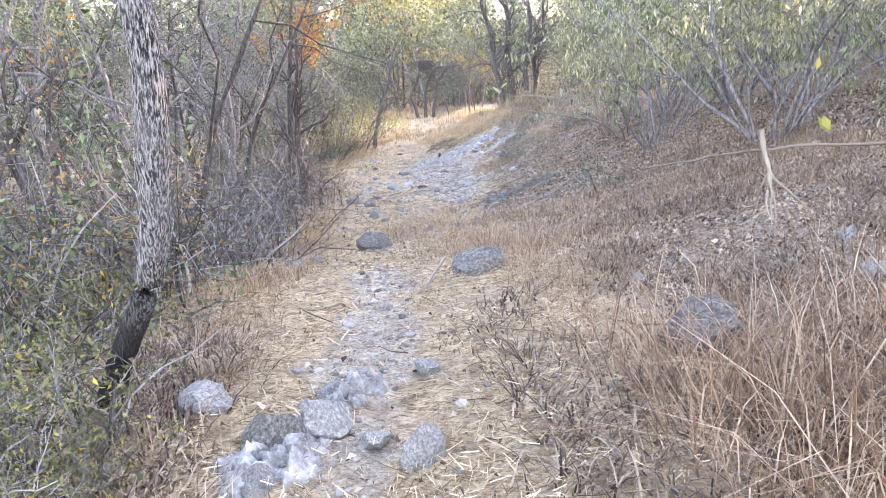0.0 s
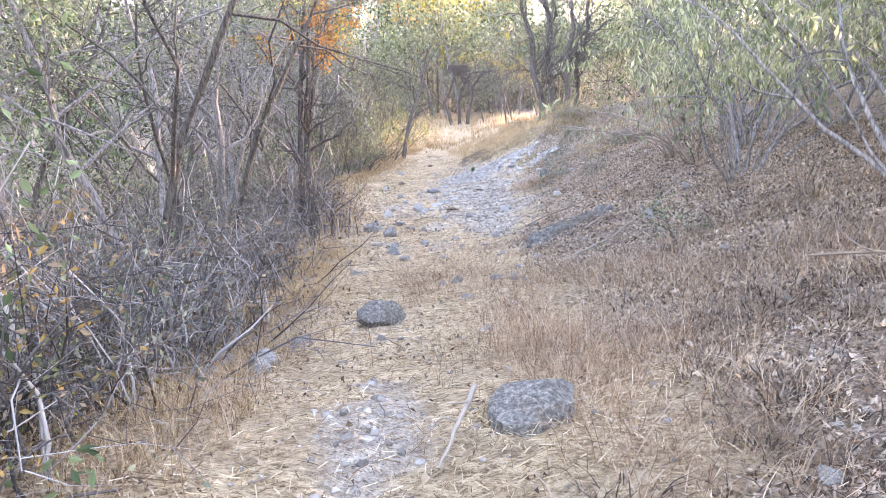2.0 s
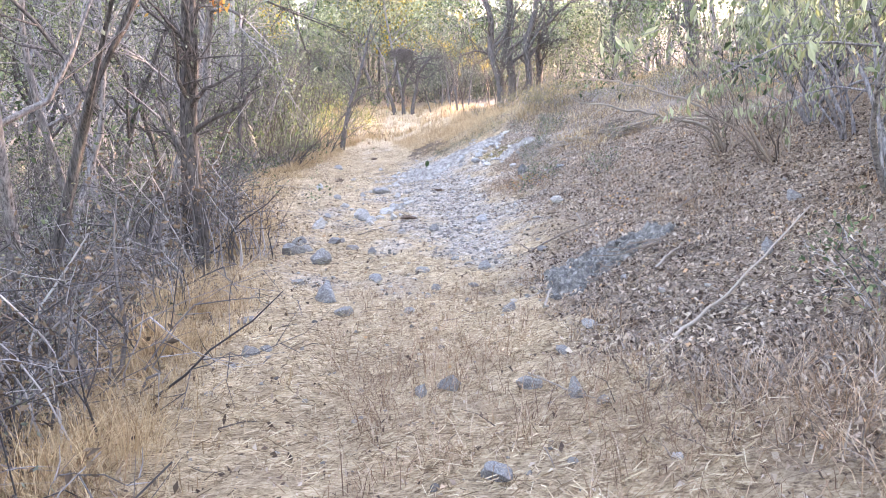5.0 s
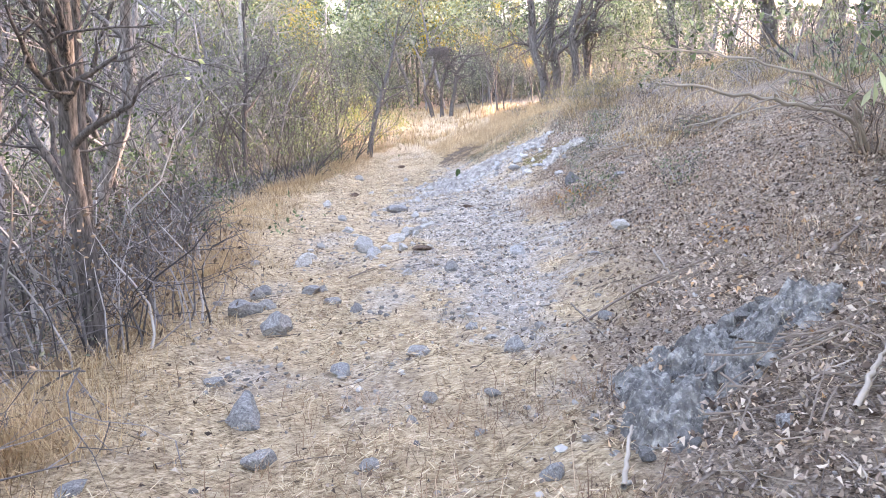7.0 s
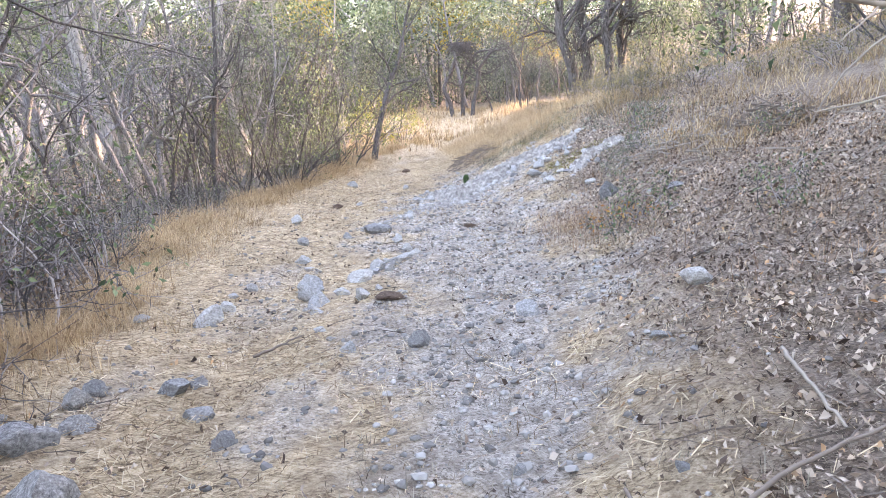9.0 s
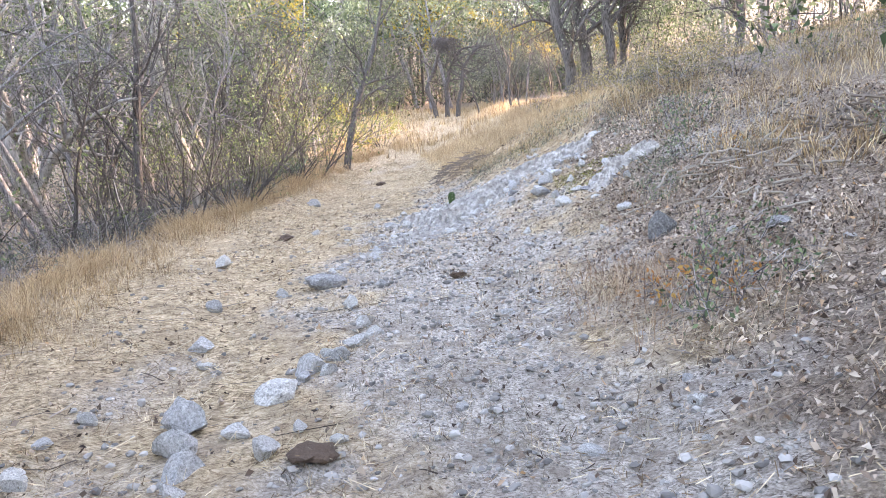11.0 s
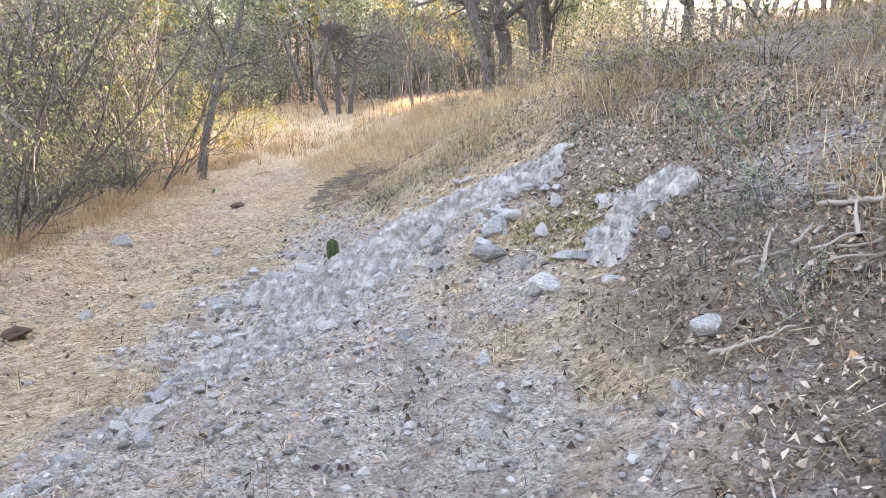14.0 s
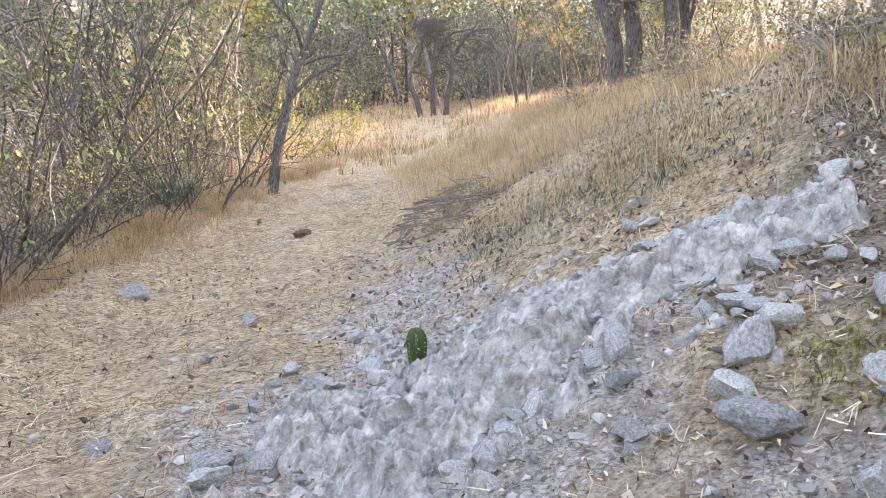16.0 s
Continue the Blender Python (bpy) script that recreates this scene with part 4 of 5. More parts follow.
STONES_DIP = [(-0.2, 9.31, 0.08), (-0.27, 9.49, 0.13), (-0.44, 9.77, 0.13), (-0.98, 9.95, 0.11), (-0.82, 9.96, 0.12), (-0.1, 10.22, 0.1), (0.16, 10.53, 0.11), (-2.02, 10.9, 0.12), (1.58, 10.94, 0.13), (-1.92, 11.03, 0.09), (0.66, 11.24, 0.11), (-0.17, 11.42, 0.1), (-2.14, 11.73, 0.11), (-0.89, 11.73, 0.08), (2.39, 11.91, 0.15), (-1.41, 11.95, 0.15), (-0.39, 11.97, 0.07), (-0.7, 12.15, 0.07), (-1.56, 12.39, 0.23), (-0.27, 12.41, 0.08), (-0.6, 12.43, 0.08), (-2.57, 12.84, 0.1), (-1.84, 12.9, 0.12), (-1.11, 13.02, 0.14), (-0.02, 13.11, 0.13), (0.57, 13.18, 0.09), (-0.66, 13.26, 0.15), (0.18, 13.37, 0.08)]
STONES_TRACK = [(0.65, 13.65, 0.07), (-0.24, 13.66, 0.1), (0.16, 14, 0.07), (-1.66, 14.01, 0.28), (-1.1, 14.52, 0.1), (-2.04, 14.56, 0.27), (-1.89, 14.77, 0.17), (-2.3, 14.86, 0.1), (-1.33, 14.87, 0.14), (0.97, 14.87, 0.1), (-2, 15.01, 0.15), (-1.96, 15.16, 0.11), (-1.55, 15.2, 0.2), (-1.46, 15.28, 0.13), (0.34, 15.45, 0.12), (1.4, 15.53, 0.17), (-0.23, 15.72, 0.13), (-0.66, 15.73, 0.13), (0.49, 16.14, 0.15), (-0.92, 16.25, 0.1), (1.05, 16.54, 0.05), (-1.82, 16.68, 0.23)]
STONES_GRAVEL = [(0.67, 16.74, 0.09), (-2.34, 16.77, 0.11), (-1.04, 16.81, 0.14), (1.14, 16.85, 0.09), (-1.76, 16.99, 0.13), (1.18, 17.07, 0.07), (-0.7, 17.08, 0.15), (-0.38, 17.13, 0.08), (-1.13, 17.2, 0.18), (-0.58, 17.26, 0.08), (0.2, 17.34, 0.07), (-1.8, 17.36, 0.1), (-1.22, 17.56, 0.13), (-1.71, 17.6, 0.09), (-0.65, 17.92, 0.11), (-0.53, 18, 0.13), (-0.56, 18.28, 0.12), (-1.32, 18.36, 0.1), (2.3, 18.49, 0.14), (-0.28, 18.62, 0.13), (0.6, 18.69, 0.09), (-1.44, 18.7, 0.19), (-0.38, 18.75, 0.14), (2.15, 18.77, 0.07), (0.81, 18.82, 0.07)]
STONES_LEDGE = [(-0.49, 19.27, 0.16), (1.88, 19.37, 0.25), (-1.59, 19.57, 0.15), (0.58, 19.66, 0.11), (-1.12, 19.89, 0.12), (-0.27, 19.89, 0.09), (-0.79, 20, 0.3), (1.64, 20.18, 0.06), (0.97, 20.41, 0.08), (1.93, 20.48, 0.14), (1.06, 20.52, 0.1), (-0.37, 20.84, 0.11), (1.12, 21.01, 0.11), (1.87, 21.26, 0.09), (-1.97, 21.35, 0.21), (0.98, 21.5, 0.09), (1.57, 21.51, 0.21), (1.86, 21.68, 0.11), (0.84, 21.7, 0.12), (1.59, 21.96, 0.11), (-0.77, 22.18, 0.09), (0.44, 22.27, 0.12), (1.17, 22.49, 0.08), (1.29, 22.49, 0.06), (1.51, 22.54, 0.14), (1.22, 22.79, 0.13), (0.28, 22.86, 0.11), (-0.3, 22.98, 0.16), (-0.08, 23.07, 0.13), (-1.27, 23.28, 0.11), (-0.85, 23.41, 0.11), (0.2, 24.45, 0.1), (-0.55, 25.08, 0.14), (-1.67, 26.11, 0.19), (0.51, 26.25, 0.11), (-0.62, 18.05, 0.2), (-0.5, 18.22, 0.17), (-0.75, 17.7, 0.2), (-1.18, 17.48, 0.23), (-1.05, 17.0, 0.19), (-0.4, 18.5, 0.15), (-0.9, 17.35, 0.14), (1.28, 22.98, 0.17), (1.62, 22.66, 0.2), (1.5, 22.36, 0.2), (1.18, 22.52, 0.13), (0.29, 22.89, 0.16), (-0.32, 23.09, 0.18), (-0.1, 23.24, 0.14), (0.75, 22.75, 0.12), (1.85, 22.3, 0.16), (1.75, 22.75, 0.14), (2.05, 22.6, 0.12), (0.02, 23.85, 0.12), (-0.15, 24.1, 0.1), (0.3, 24.35, 0.1)]


def lay_stones():
    r = np.random.default_rng(110)
    for k, (x, y, w) in enumerate(STONES_START + STONES_DIP + STONES_TRACK + STONES_GRAVEL + STONES_LEDGE):
        stone(x, y, w, k * 7 + k // 10, y > 15.5 and r.random() < 0.85, r)


lay_stones()


# ---- rock ledges that break through the bank ----
def cells(x, y, jitter=0.9):
    """Nearest cell's value, border distance and offset from its centre, of a scattered cell pattern."""
    best, second, val = np.full(x.shape, 9.0), np.full(x.shape, 9.0), np.zeros(x.shape)
    ox, oy, tilt = np.zeros(x.shape), np.zeros(x.shape), np.zeros(x.shape)
    xi, yi = np.floor(x).astype(int), np.floor(y).astype(int)
    for dx in (-1, 0, 1):
        for dy in (-1, 0, 1):
            cx, cy = xi + dx, yi + dy
            px, py = cx + 0.5 + jitter * (LATTICE[cx % 256, cy % 256] - 0.5), cy + 0.5 + jitter * (LATTICE[(cx + 91) % 256, (cy + 37) % 256] - 0.5)
            d = np.hypot(x - px, y - py)
            closer = d < best
            second = np.where(closer, best, np.minimum(second, d))
            val = np.where(closer, LATTICE[(cx + 11) % 256, (cy + 73) % 256], val)
            tilt = np.where(closer, LATTICE[(cx + 53) % 256, (cy + 131) % 256], tilt)
            ox, oy = np.where(closer, x - px, ox), np.where(closer, y - py, oy)
            best = np.minimum(best, d)
    return val, second - best, ox * np.cos(tilt * 6.28) + oy * np.sin(tilt * 6.28)


def ledge(name, label, axis, half, rise, material, blocks=40, step=0.016, lip=0.0):
    """Bedrock of tilted, broken plates along an axis; lip: how far its side towards negative y stands up."""
    axis = np.array(axis, float)
    lo, hi = axis.min(0) - max(half) * 1.6, axis.max(0) + max(half) * 1.6
    X, Y = np.meshgrid(np.arange(lo[0], hi[0], step), np.arange(lo[1], hi[1], step), indexing="ij")
    m, side = np.full(X.shape, -9.0), np.zeros(X.shape)
    for a, b, w0, w1 in zip(axis[:-1], axis[1:], half[:-1], half[1:]):
        d = b - a
        t = np.clip(((X - a[0]) * d[0] + (Y - a[1]) * d[1]) / d.dot(d), 0, 1)
        w = w0 + (w1 - w0) * t
        k = 1 - np.hypot(X - a[0] - t * d[0], Y - a[1] - t * d[1]) / w
        side = np.where(k > m, (Y - a[1] - t * d[1]) / w, side)
        m = np.maximum(m, k)
    m = m + 1.9 * fbm(X * 2.6, Y * 2.6, 5) + 0.6 * fbm(X * 13, Y * 13, 3)
    e = unit(axis[-1] - axis[0])
    p, q = X * e[0] + Y * e[1], -X * e[1] + Y * e[0]
    bend = 0.25 * fbm(X * 3, Y * 3, 3)
    v1, e1, t1 = cells(p * 2.6, q * 5.5 + 2 * bend)
    v2, e2, t2 = cells(p * 9 + bend * 3, q * 13 + 3)
    v3, e3, t3 = cells(p * 27 + 5, q * 34)
    body = np.clip(m * 1.7, 0, 1) ** 0.8
    edge = lip * np.clip(0.55 - 1.2 * side, 0, 1) * np.clip(m * 2.2, 0, 1)
    crack = np.clip(1 - e1 / 0.12, 0, 1) + 0.45 * np.clip(1 - e2 / 0.14, 0, 1)
    Z = height(X, Y) - 0.035 + edge + body * (0.04 + rise * (0.5 + 0.35 * v1 + 0.7 * t1 + 0.2 * (v2 - 0.5) + 0.5 * t2 + 0.9 * fbm(X * 4, Y * 4, 4)) + 0.03 * t3 + 0.014 * (v3 - 0.5) - 0.035 * crack) + 0.01 * fbm(X * 34, Y * 34, 3)
    keep = m > -0.06
    i = np.arange(X.size).reshape(X.shape)
    f = np.stack([i[:-1, :-1], i[1:, :-1], i[1:, 1:], i[:-1, 1:]], -1).reshape(-1, 4)
    f = f[keep.ravel()[f].all(1)]
    used, inv = np.unique(f, return_inverse=True)
    v = np.stack([X, Y, Z], -1).reshape(-1, 3)[used]
    root = tagged(new(name), label, "rock ledge", "ledges of bedrock")
    part("bedrock", v, inv.reshape(-1, 4), material, root)
    r = np.random.default_rng(int(axis[0, 1] * 100))
    for k in range(blocks):
        i = r.integers(0, len(axis) - 1)
        t = r.random()
        p = axis[i] * (1 - t) + axis[i + 1] * t + r.normal(0, 0.4 * max(half), 2)
        s = 0.018 + 0.055 * r.random() ** 2.5
        ob = new("block", BLOCKS[material.name][k % 10])
        ob.parent = root
        ob.matrix_basis = pose(p[0], p[1], float(height(*p)) + 0.25 * rise, r.uniform(-30, 30), r.uniform(-30, 30), r.uniform(0, 360)) @ Matrix.Diagonal((s * 1.3, s, s * 0.7, 1))
    return root


BLOCKS = {}
for mat in (M_ROCK, M_PALE, M_DARKROCK, M_BEDROCK):
    BLOCKS[mat.name] = [m.copy() for m in STONE_MESHES]
    for m in BLOCKS[mat.name]:
        m.materials.clear()
        m.materials.append(M_PALE if mat == M_BEDROCK else mat)

ledge("rock_ledge", "fractured pale limestone ledge rising up the bank", [(0.1, 23.4), (0.55, 23.45), (1.0, 23.5), (1.5, 23.42), (1.9, 23.36), (2.15, 23.33)], [0.4, 0.72, 0.78, 0.58, 0.34, 0.22], 0.07, M_BEDROCK, 190, lip=0.06)
ledge("rock_ledge", "weathered pale bedrock worn level with the ground", [(-0.35, 21.5), (0.05, 22.15), (0.4, 22.7), (0.9, 22.95)], [0.2, 0.36, 0.48, 0.34], 0.04, M_BEDROCK, 120)
ledge("rock_ledge", "pale rock edge along the worn gravel", [(-0.95, 20.2), (-0.65, 20.8), (-0.3, 21.5)], [0.1, 0.16, 0.14], 0.015, M_BEDROCK, 40)
ledge("rock_ledge", "small white limestone outcrop patched with moss", [(2.0, 21.6), (2.25, 21.9), (2.6, 22.15)], [0.16, 0.22, 0.24], 0.07, M_BEDROCK, lip=0.03)
ledge("rock_ledge", "dark lichen-covered rock outcrop among dead leaves", [(0.3, 11.5), (0.55, 11.95), (0.95, 12.2), (1.4, 12.4)], [0.24, 0.3, 0.26, 0.24], 0.08, M_DARKROCK, 60)
ledge("rock_ledge", "grey bedrock showing through the worn track", [(-1.95, 2.7), (-1.7, 3.15), (-1.6, 3.5)], [0.2, 0.26, 0.14], 0.06, M_ROCK, 8)


# ---- dead wood ----
def fallen_branch(points, rad, seed, mat, label, lift=0.03, twigs=3):
    r = np.random.default_rng(seed)
    pts = np.array([(x, y, float(height(x, y)) + lift + dz) for x, y, dz in points])
    t = np.linspace(0, len(pts) - 1, 14)
    p = np.stack([np.interp(t, np.arange(len(pts)), pts[:, c]) for c in range(3)], 1)
    p[1:-1] += r.normal(0, rad * 0.3, (12, 3))
    rad = rad * 0.72
    root = tagged(new("fallen_branch"), label, "branch", "dead branches on the ground")
    part("wood", *tube(p, rad * np.linspace(1, 0.55, 14), 7), mat, root, smooth=True)
    for k in range(twigs):
        i = r.integers(3, 13)
        d = unit(p[i] - p[i - 1]) + r.normal(0, 0.6, 3)
        d[2] = abs(d[2]) * 0.4
        part("twig", *tube(*limb(r, p[i], d, r.uniform(0.12, 0.3), rad * 0.4, 4, 0.2, 0), 4), mat, root)


L_PALE, L_BROWN = "bleached fallen branch lying on dead leaves", "brown fallen stick lying on the slope"
fallen_branch([(0.43, 13.16, 0), (0.86, 13.4, 0.02), (1.1, 13.45, 0.02), (1.5, 13.45, 0.06)], 0.013, 1, M_BRUSH, "grey-brown fallen branch lying on dead leaves")
fallen_branch([(1.24, 14.2, 0), (1.12, 13.55, 0)], 0.014, 2, M_DEAD, L_PALE, twigs=1)
fallen_branch([(-1.25, 15.7, 0), (-1.0, 16.05, 0)], 0.014, 3, M_BRUSH, L_BROWN, twigs=1)
fallen_branch([(0.39, 9.85, 0), (0.94, 10.3, 0.05), (1.75, 10.77, 0.25)], 0.016, 4, M_DEAD, L_PALE)
fallen_branch([(-0.4, 9.9, 0), (-0.3, 9.5, 0), (-0.2, 9.2, 0)], 0.008, 5, M_DEAD, L_PALE, twigs=1)
fallen_branch([(0.03, 11.15, 0), (0.2, 11.57, 0.02)], 0.016, 6, M_DEAD, L_PALE, twigs=0)
fallen_branch([(0.44, 13.58, 0), (0.45, 12.71, 0)], 0.01, 7, M_BRUSH, L_BROWN, twigs=1)
fallen_branch([(1.78, 12.81, 0), (2.11, 13.04, 0.02)], 0.018, 8, M_BRUSH, L_BROWN, twigs=1)
fallen_branch([(0.82, 11.09, 0), (1.2, 11.47, 0.05)], 0.018, 9, M_DEAD, L_PALE, twigs=1)
fallen_branch([(-1.0, 5.75, 0.05), (-1.1, 5.4, 0.02), (-1.2, 5.05, 0)], 0.02, 10, M_DEAD, "weathered grey stick standing out of dry grass", twigs=2)
fallen_branch([(-1.9, 4.95, 0), (-1.78, 5.03, 0)], 0.008, 11, M_BRUSH, L_BROWN, twigs=0)
fallen_branch([(2.83, 21.0, 0), (3.02, 20.71, 0.02), (3.05, 20.03, 0)], 0.022, 12, M_DEAD, L_PALE)
fallen_branch([(2.62, 19.4, 0), (2.38, 18.95, 0)], 0.022, 13, M_DEAD, L_PALE, twigs=0)
fallen_branch([(2.4, 18.69, 0), (2.58, 18.53, 0)], 0.016, 14, M_DEAD, L_PALE, twigs=0)
fallen_branch([(0.52, 18.69, 0), (0.66, 18.45, 0)], 0.012, 15, M_DEAD, L_PALE, twigs=1)
fallen_branch([(1.88, 18.0, 0), (2.05, 17.84, 0)], 0.02, 16, M_DEAD, L_PALE, twigs=1)
fallen_branch([(1.19, 19.33, 0), (1.42, 19.28, 0)], 0.012, 17, M_DEAD, L_PALE, twigs=2)
fallen_branch([(2.72, 19.5, 0), (2.86, 19.2, 0.02)], 0.012, 18, M_BRUSH, L_BROWN, twigs=1)
fallen_branch([(1.78, 21.37, 0), (1.98, 21.26, 0)], 0.01, 19, M_DEAD, L_PALE, twigs=1)
fallen_branch([(1.82, 20.27, 0), (2.1, 20.16, 0)], 0.014, 20, M_DEAD, L_PALE, twigs=1)
fallen_branch([(2.6, 20.4, 0), (3.3, 20.2, 0.02)], 0.014, 21, M_BRUSH, L_BROWN, twigs=3)
fallen_branch([(1.6, 4.3, 0.55), (1.0, 4.9, 0.6), (0.5, 5.6, 0.5)], 0.016, 22, M_BRUSH, "dead branch propped across the dry grass", twigs=4)


def bleached_snag():
    r = np.random.default_rng(80)
    z = float(height(0.86, 4.6))
    root = tagged(new("bleached_branch"), "bleached white forked branch standing in dry grass", "branch")
    p, q = limb(r, (0.83, 4.6, z + 0.82), (0.05, 0, -1), 0.34, 0.016, 9, 0.12, 0, 0.8)
    part("wood", *tube(p, q * r.uniform(0.8, 1.25, len(q)), 8), M_DEAD, root, smooth=True)
    for k, dx in enumerate((-0.6, -0.3, 0.0, 0.3, 0.55, 0.85)):
        a, b = limb(r, p[-1 - k % 3], (0.8 * dx, r.normal(0, 0.2), -1.0), r.uniform(0.2, 0.36), 0.009, 7, 0.17, 0, 0.35)
        part("fork", *tube(a, b, 6), M_DEAD, root, smooth=True)
        part("twig", *tube(*limb(r, a[4], (dx + r.normal(0, 0.8), r.normal(0, 0.4), -0.5), 0.16, 0.005, 4, 0.3, 0, 0.4), 5), M_DEAD, root)


bleached_snag()


def leaning_branch(points, rad, seed, label):
    """A bare branch that springs from the ground and sweeps out over the slope."""
    r = np.random.default_rng(seed)
    p, q = bent_trunk(points, [rad, rad * 0.9, rad * 0.75, rad * 0.4], 24)
    p[1:-1] += r.normal(0, 0.008, (22, 3))
    root = tagged(new("leaning_branch"), label, "branch", "bare branches over the slope")
    part("wood", *tube(p, q, 7), M_DEAD, root, smooth=True)
    for k in range(11):
        i = r.integers(7, 23)
        d = unit(p[i] - p[i - 1]) + r.normal(0, 0.5, 3)
        a, b = limb(r, p[i], d, r.uniform(0.25, 0.7), q[i] * 0.5, 6, 0.15, 0)
        part("twig", *tube(a, b, 4), M_DEAD, root)


def over_slope():
    z = float(height(3.3, 14.7))
    leaning_branch([(3.3, 14.7, z - 0.05), (2.95, 14.45, 1.5), (2.0, 14.0, 1.68), (1.05, 13.6, 1.8)], 0.02, 96, "long bleached bare branch leaning out over the slope")
    leaning_branch([(3.35, 14.8, z - 0.05), (2.8, 14.35, 1.75), (2.1, 14.3, 1.95), (1.35, 14.4, 2.1)], 0.014, 97, "thin bare grey branch arching over the slope")
    leaning_branch([(3.3, 14.9, z - 0.05), (3.1, 14.6, 1.6), (2.5, 14.8, 1.62), (1.8, 15.1, 1.45)], 0.013, 98, "thin bare grey branch drooping over the slope")


over_slope()


def brush_pile(name, label, x, y, rx, ry, n, length, seed, turn, mat, thick=0.8, mess=32):
    r = np.random.default_rng(seed)
    root = tagged(new(name), label, "brush pile", "piles of cut brushwood")
    shapes = []
    for k in range(5):
        p, q = limb(r, (-0.5, 0, 0), (1, 0, 0), 1.0, 0.011 + 0.004 * k / 2, 7, 0.06, 0.0, 0.4)
        me = bpy.data.meshes.new("stick")
        me.from_pydata(*[a for a in (tube(p, q, 5)[0], [], tube(p, q, 5)[1])])
        me.materials.append(mat)
        shapes.append(me)
    for k in range(n):
        a, d = r.uniform(0, 2 * math.pi), math.sqrt(r.random())
        px, py = x + rx * d * math.cos(a), y + ry * d * math.sin(a)
        ob = new("stick", shapes[k % 5])
        ob.parent = root
        s = length * r.uniform(0.5, 1.2)
        ob.matrix_basis = pose(px, py, float(height(px, py)) + 0.03 + 0.16 * (1 - d) * r.random(), r.uniform(0, 360), r.uniform(-14, 14) - 8, turn + r.normal(0, mess)) @ Matrix.Diagonal((s, thick, thick, 1))


brush_pile("brush_pile", "heap of grey cut brushwood on the slope", 4.0, 20.0, 0.5, 0.9, 100, 0.8, 90, 60, M_BRUSH, 0.75)
brush_pile("brush_pile", "heap of thin dead sticks beside the track", 1.0, 27.3, 0.6, 1.1, 170, 0.42, 91, 35, M_BRUSH, 0.5, 65)
brush_pile("brush_pile", "scattered dead sticks on leaf litter", 2.85, 20.0, 0.7, 1.2, 60, 0.3, 92, 20, M_DEAD, 0.7)
brush_pile("brush_pile", "dark dead twigs on a rock outcrop", 0.9, 11.6, 0.5, 0.4, 40, 0.3, 93, 10, M_BRUSH, 0.35)
brush_pile("brush_pile", "grey brushwood strewn over the upper slope", 3.6, 17.3, 0.6, 1.0, 30, 0.7, 94, 45, M_DEAD, 0.4)


# ---- cactus, agave, clod ----
def cactus():
    x, y = 0.53, 23.66
    root = tagged(new("cactus"), "small ribbed green columnar cactus growing by the ledge", "cactus")
    rows, ribs = 14, 8
    th = np.linspace(0, 2 * np.pi, ribs * 6, endpoint=False)
    v = []
    for k in range(rows + 1):
        u = k / rows
        rad = 0.042 * (0.75 + 0.5 * u) * math.sqrt(max(0.0, 1 - max(0.0, (u - 0.55) / 0.45) ** 2.2)) + 0.002
        rr = rad * (0.78 + 0.3 * np.abs(np.cos(th * ribs / 2)))
        v.append(np.stack([rr * np.cos(th), rr * np.sin(th), np.full(th.shape, 0.22 * u)], 1))
    v = np.concatenate(v)
    n = len(th)
    i = np.arange((rows + 1) * n).reshape(rows + 1, n)
    j = np.roll(i, -1, axis=1)
    part("body", v, np.stack([i[:-1], j[:-1], j[1:], i[1:]], -1).reshape(-1, 4), M_CACTUS, root, smooth=True)
    r = np.random.default_rng(95)
    spines = []
    for k in range(ribs):
        a = k * 2 * math.pi / ribs
        for u in np.linspace(0.1, 0.9, 9):
            base = np.array([0.045 * (0.75 + 0.5 * u) * math.cos(a), 0.045 * (0.75 + 0.5 * u) * math.sin(a), 0.22 * u])
            for _ in range(3):
                d = unit(np.array([math.cos(a), math.sin(a), 0.1]) + r.normal(0, 0.5, 3))
                spines.append(tube(np.array([base, base + d * 0.016]), np.array([0.0008, 0.0004]), 3))
    tagged(part("spine_cover", *join(spines), M_SPINE, root), kind="stuff")
    root.matrix_basis = pose(x, y, float(height(x, y)) + 0.03)


def agave(x, y, size):
    r = np.random.default_rng(int(x * 100) % 97)
    root = tagged(new("agave"), "grey-green agave rosette with long pointed leaves", "agave", "agaves in the thicket")
    for k in range(13):
        a = k * 2.4
        p, _ = limb(r, (0, 0, 0), (math.cos(a) * (0.35 + 0.05 * k), math.sin(a) * (0.35 + 0.05 * k), 1), size, 0.05, 7, 0.02, -0.02)
        w = 0.055 * np.array([0.8, 1, 1.05, 1, 0.85, 0.6, 0.35, 0.03])
        v, f = tube(p, w, 6)
        part("leaf", v, f, M_AGAVE, root, smooth=True)
    root.matrix_basis = pose(x, y, float(height(x, y)))


def clod(x, y, w, seed):
    me = stone_mesh(seed, 0.45, 5)
    me.materials.append(M_EARTH)
    ob = new("earth_clod", me)
    ob.matrix_basis = pose(x, y, float(height(x, y)) + 0.02, 0, 0, seed * 40) @ Matrix.Diagonal((w / 2, w / 2.4, w * 0.2, 1))
    tagged(ob, "dark clod of dried earth and roots on straw", "clod", "dark clods on the track")


cactus()
agave(-2.75, 31.0, 0.62)
agave(-3.3, 31.7, 0.75)
clod(-1.57, 22.85, 0.22, 3)
clod(-0.48, 16.98, 0.2, 4)
clod(0.35, 19.9, 0.15, 5)
clod(-0.6, 28.2, 0.25, 6)


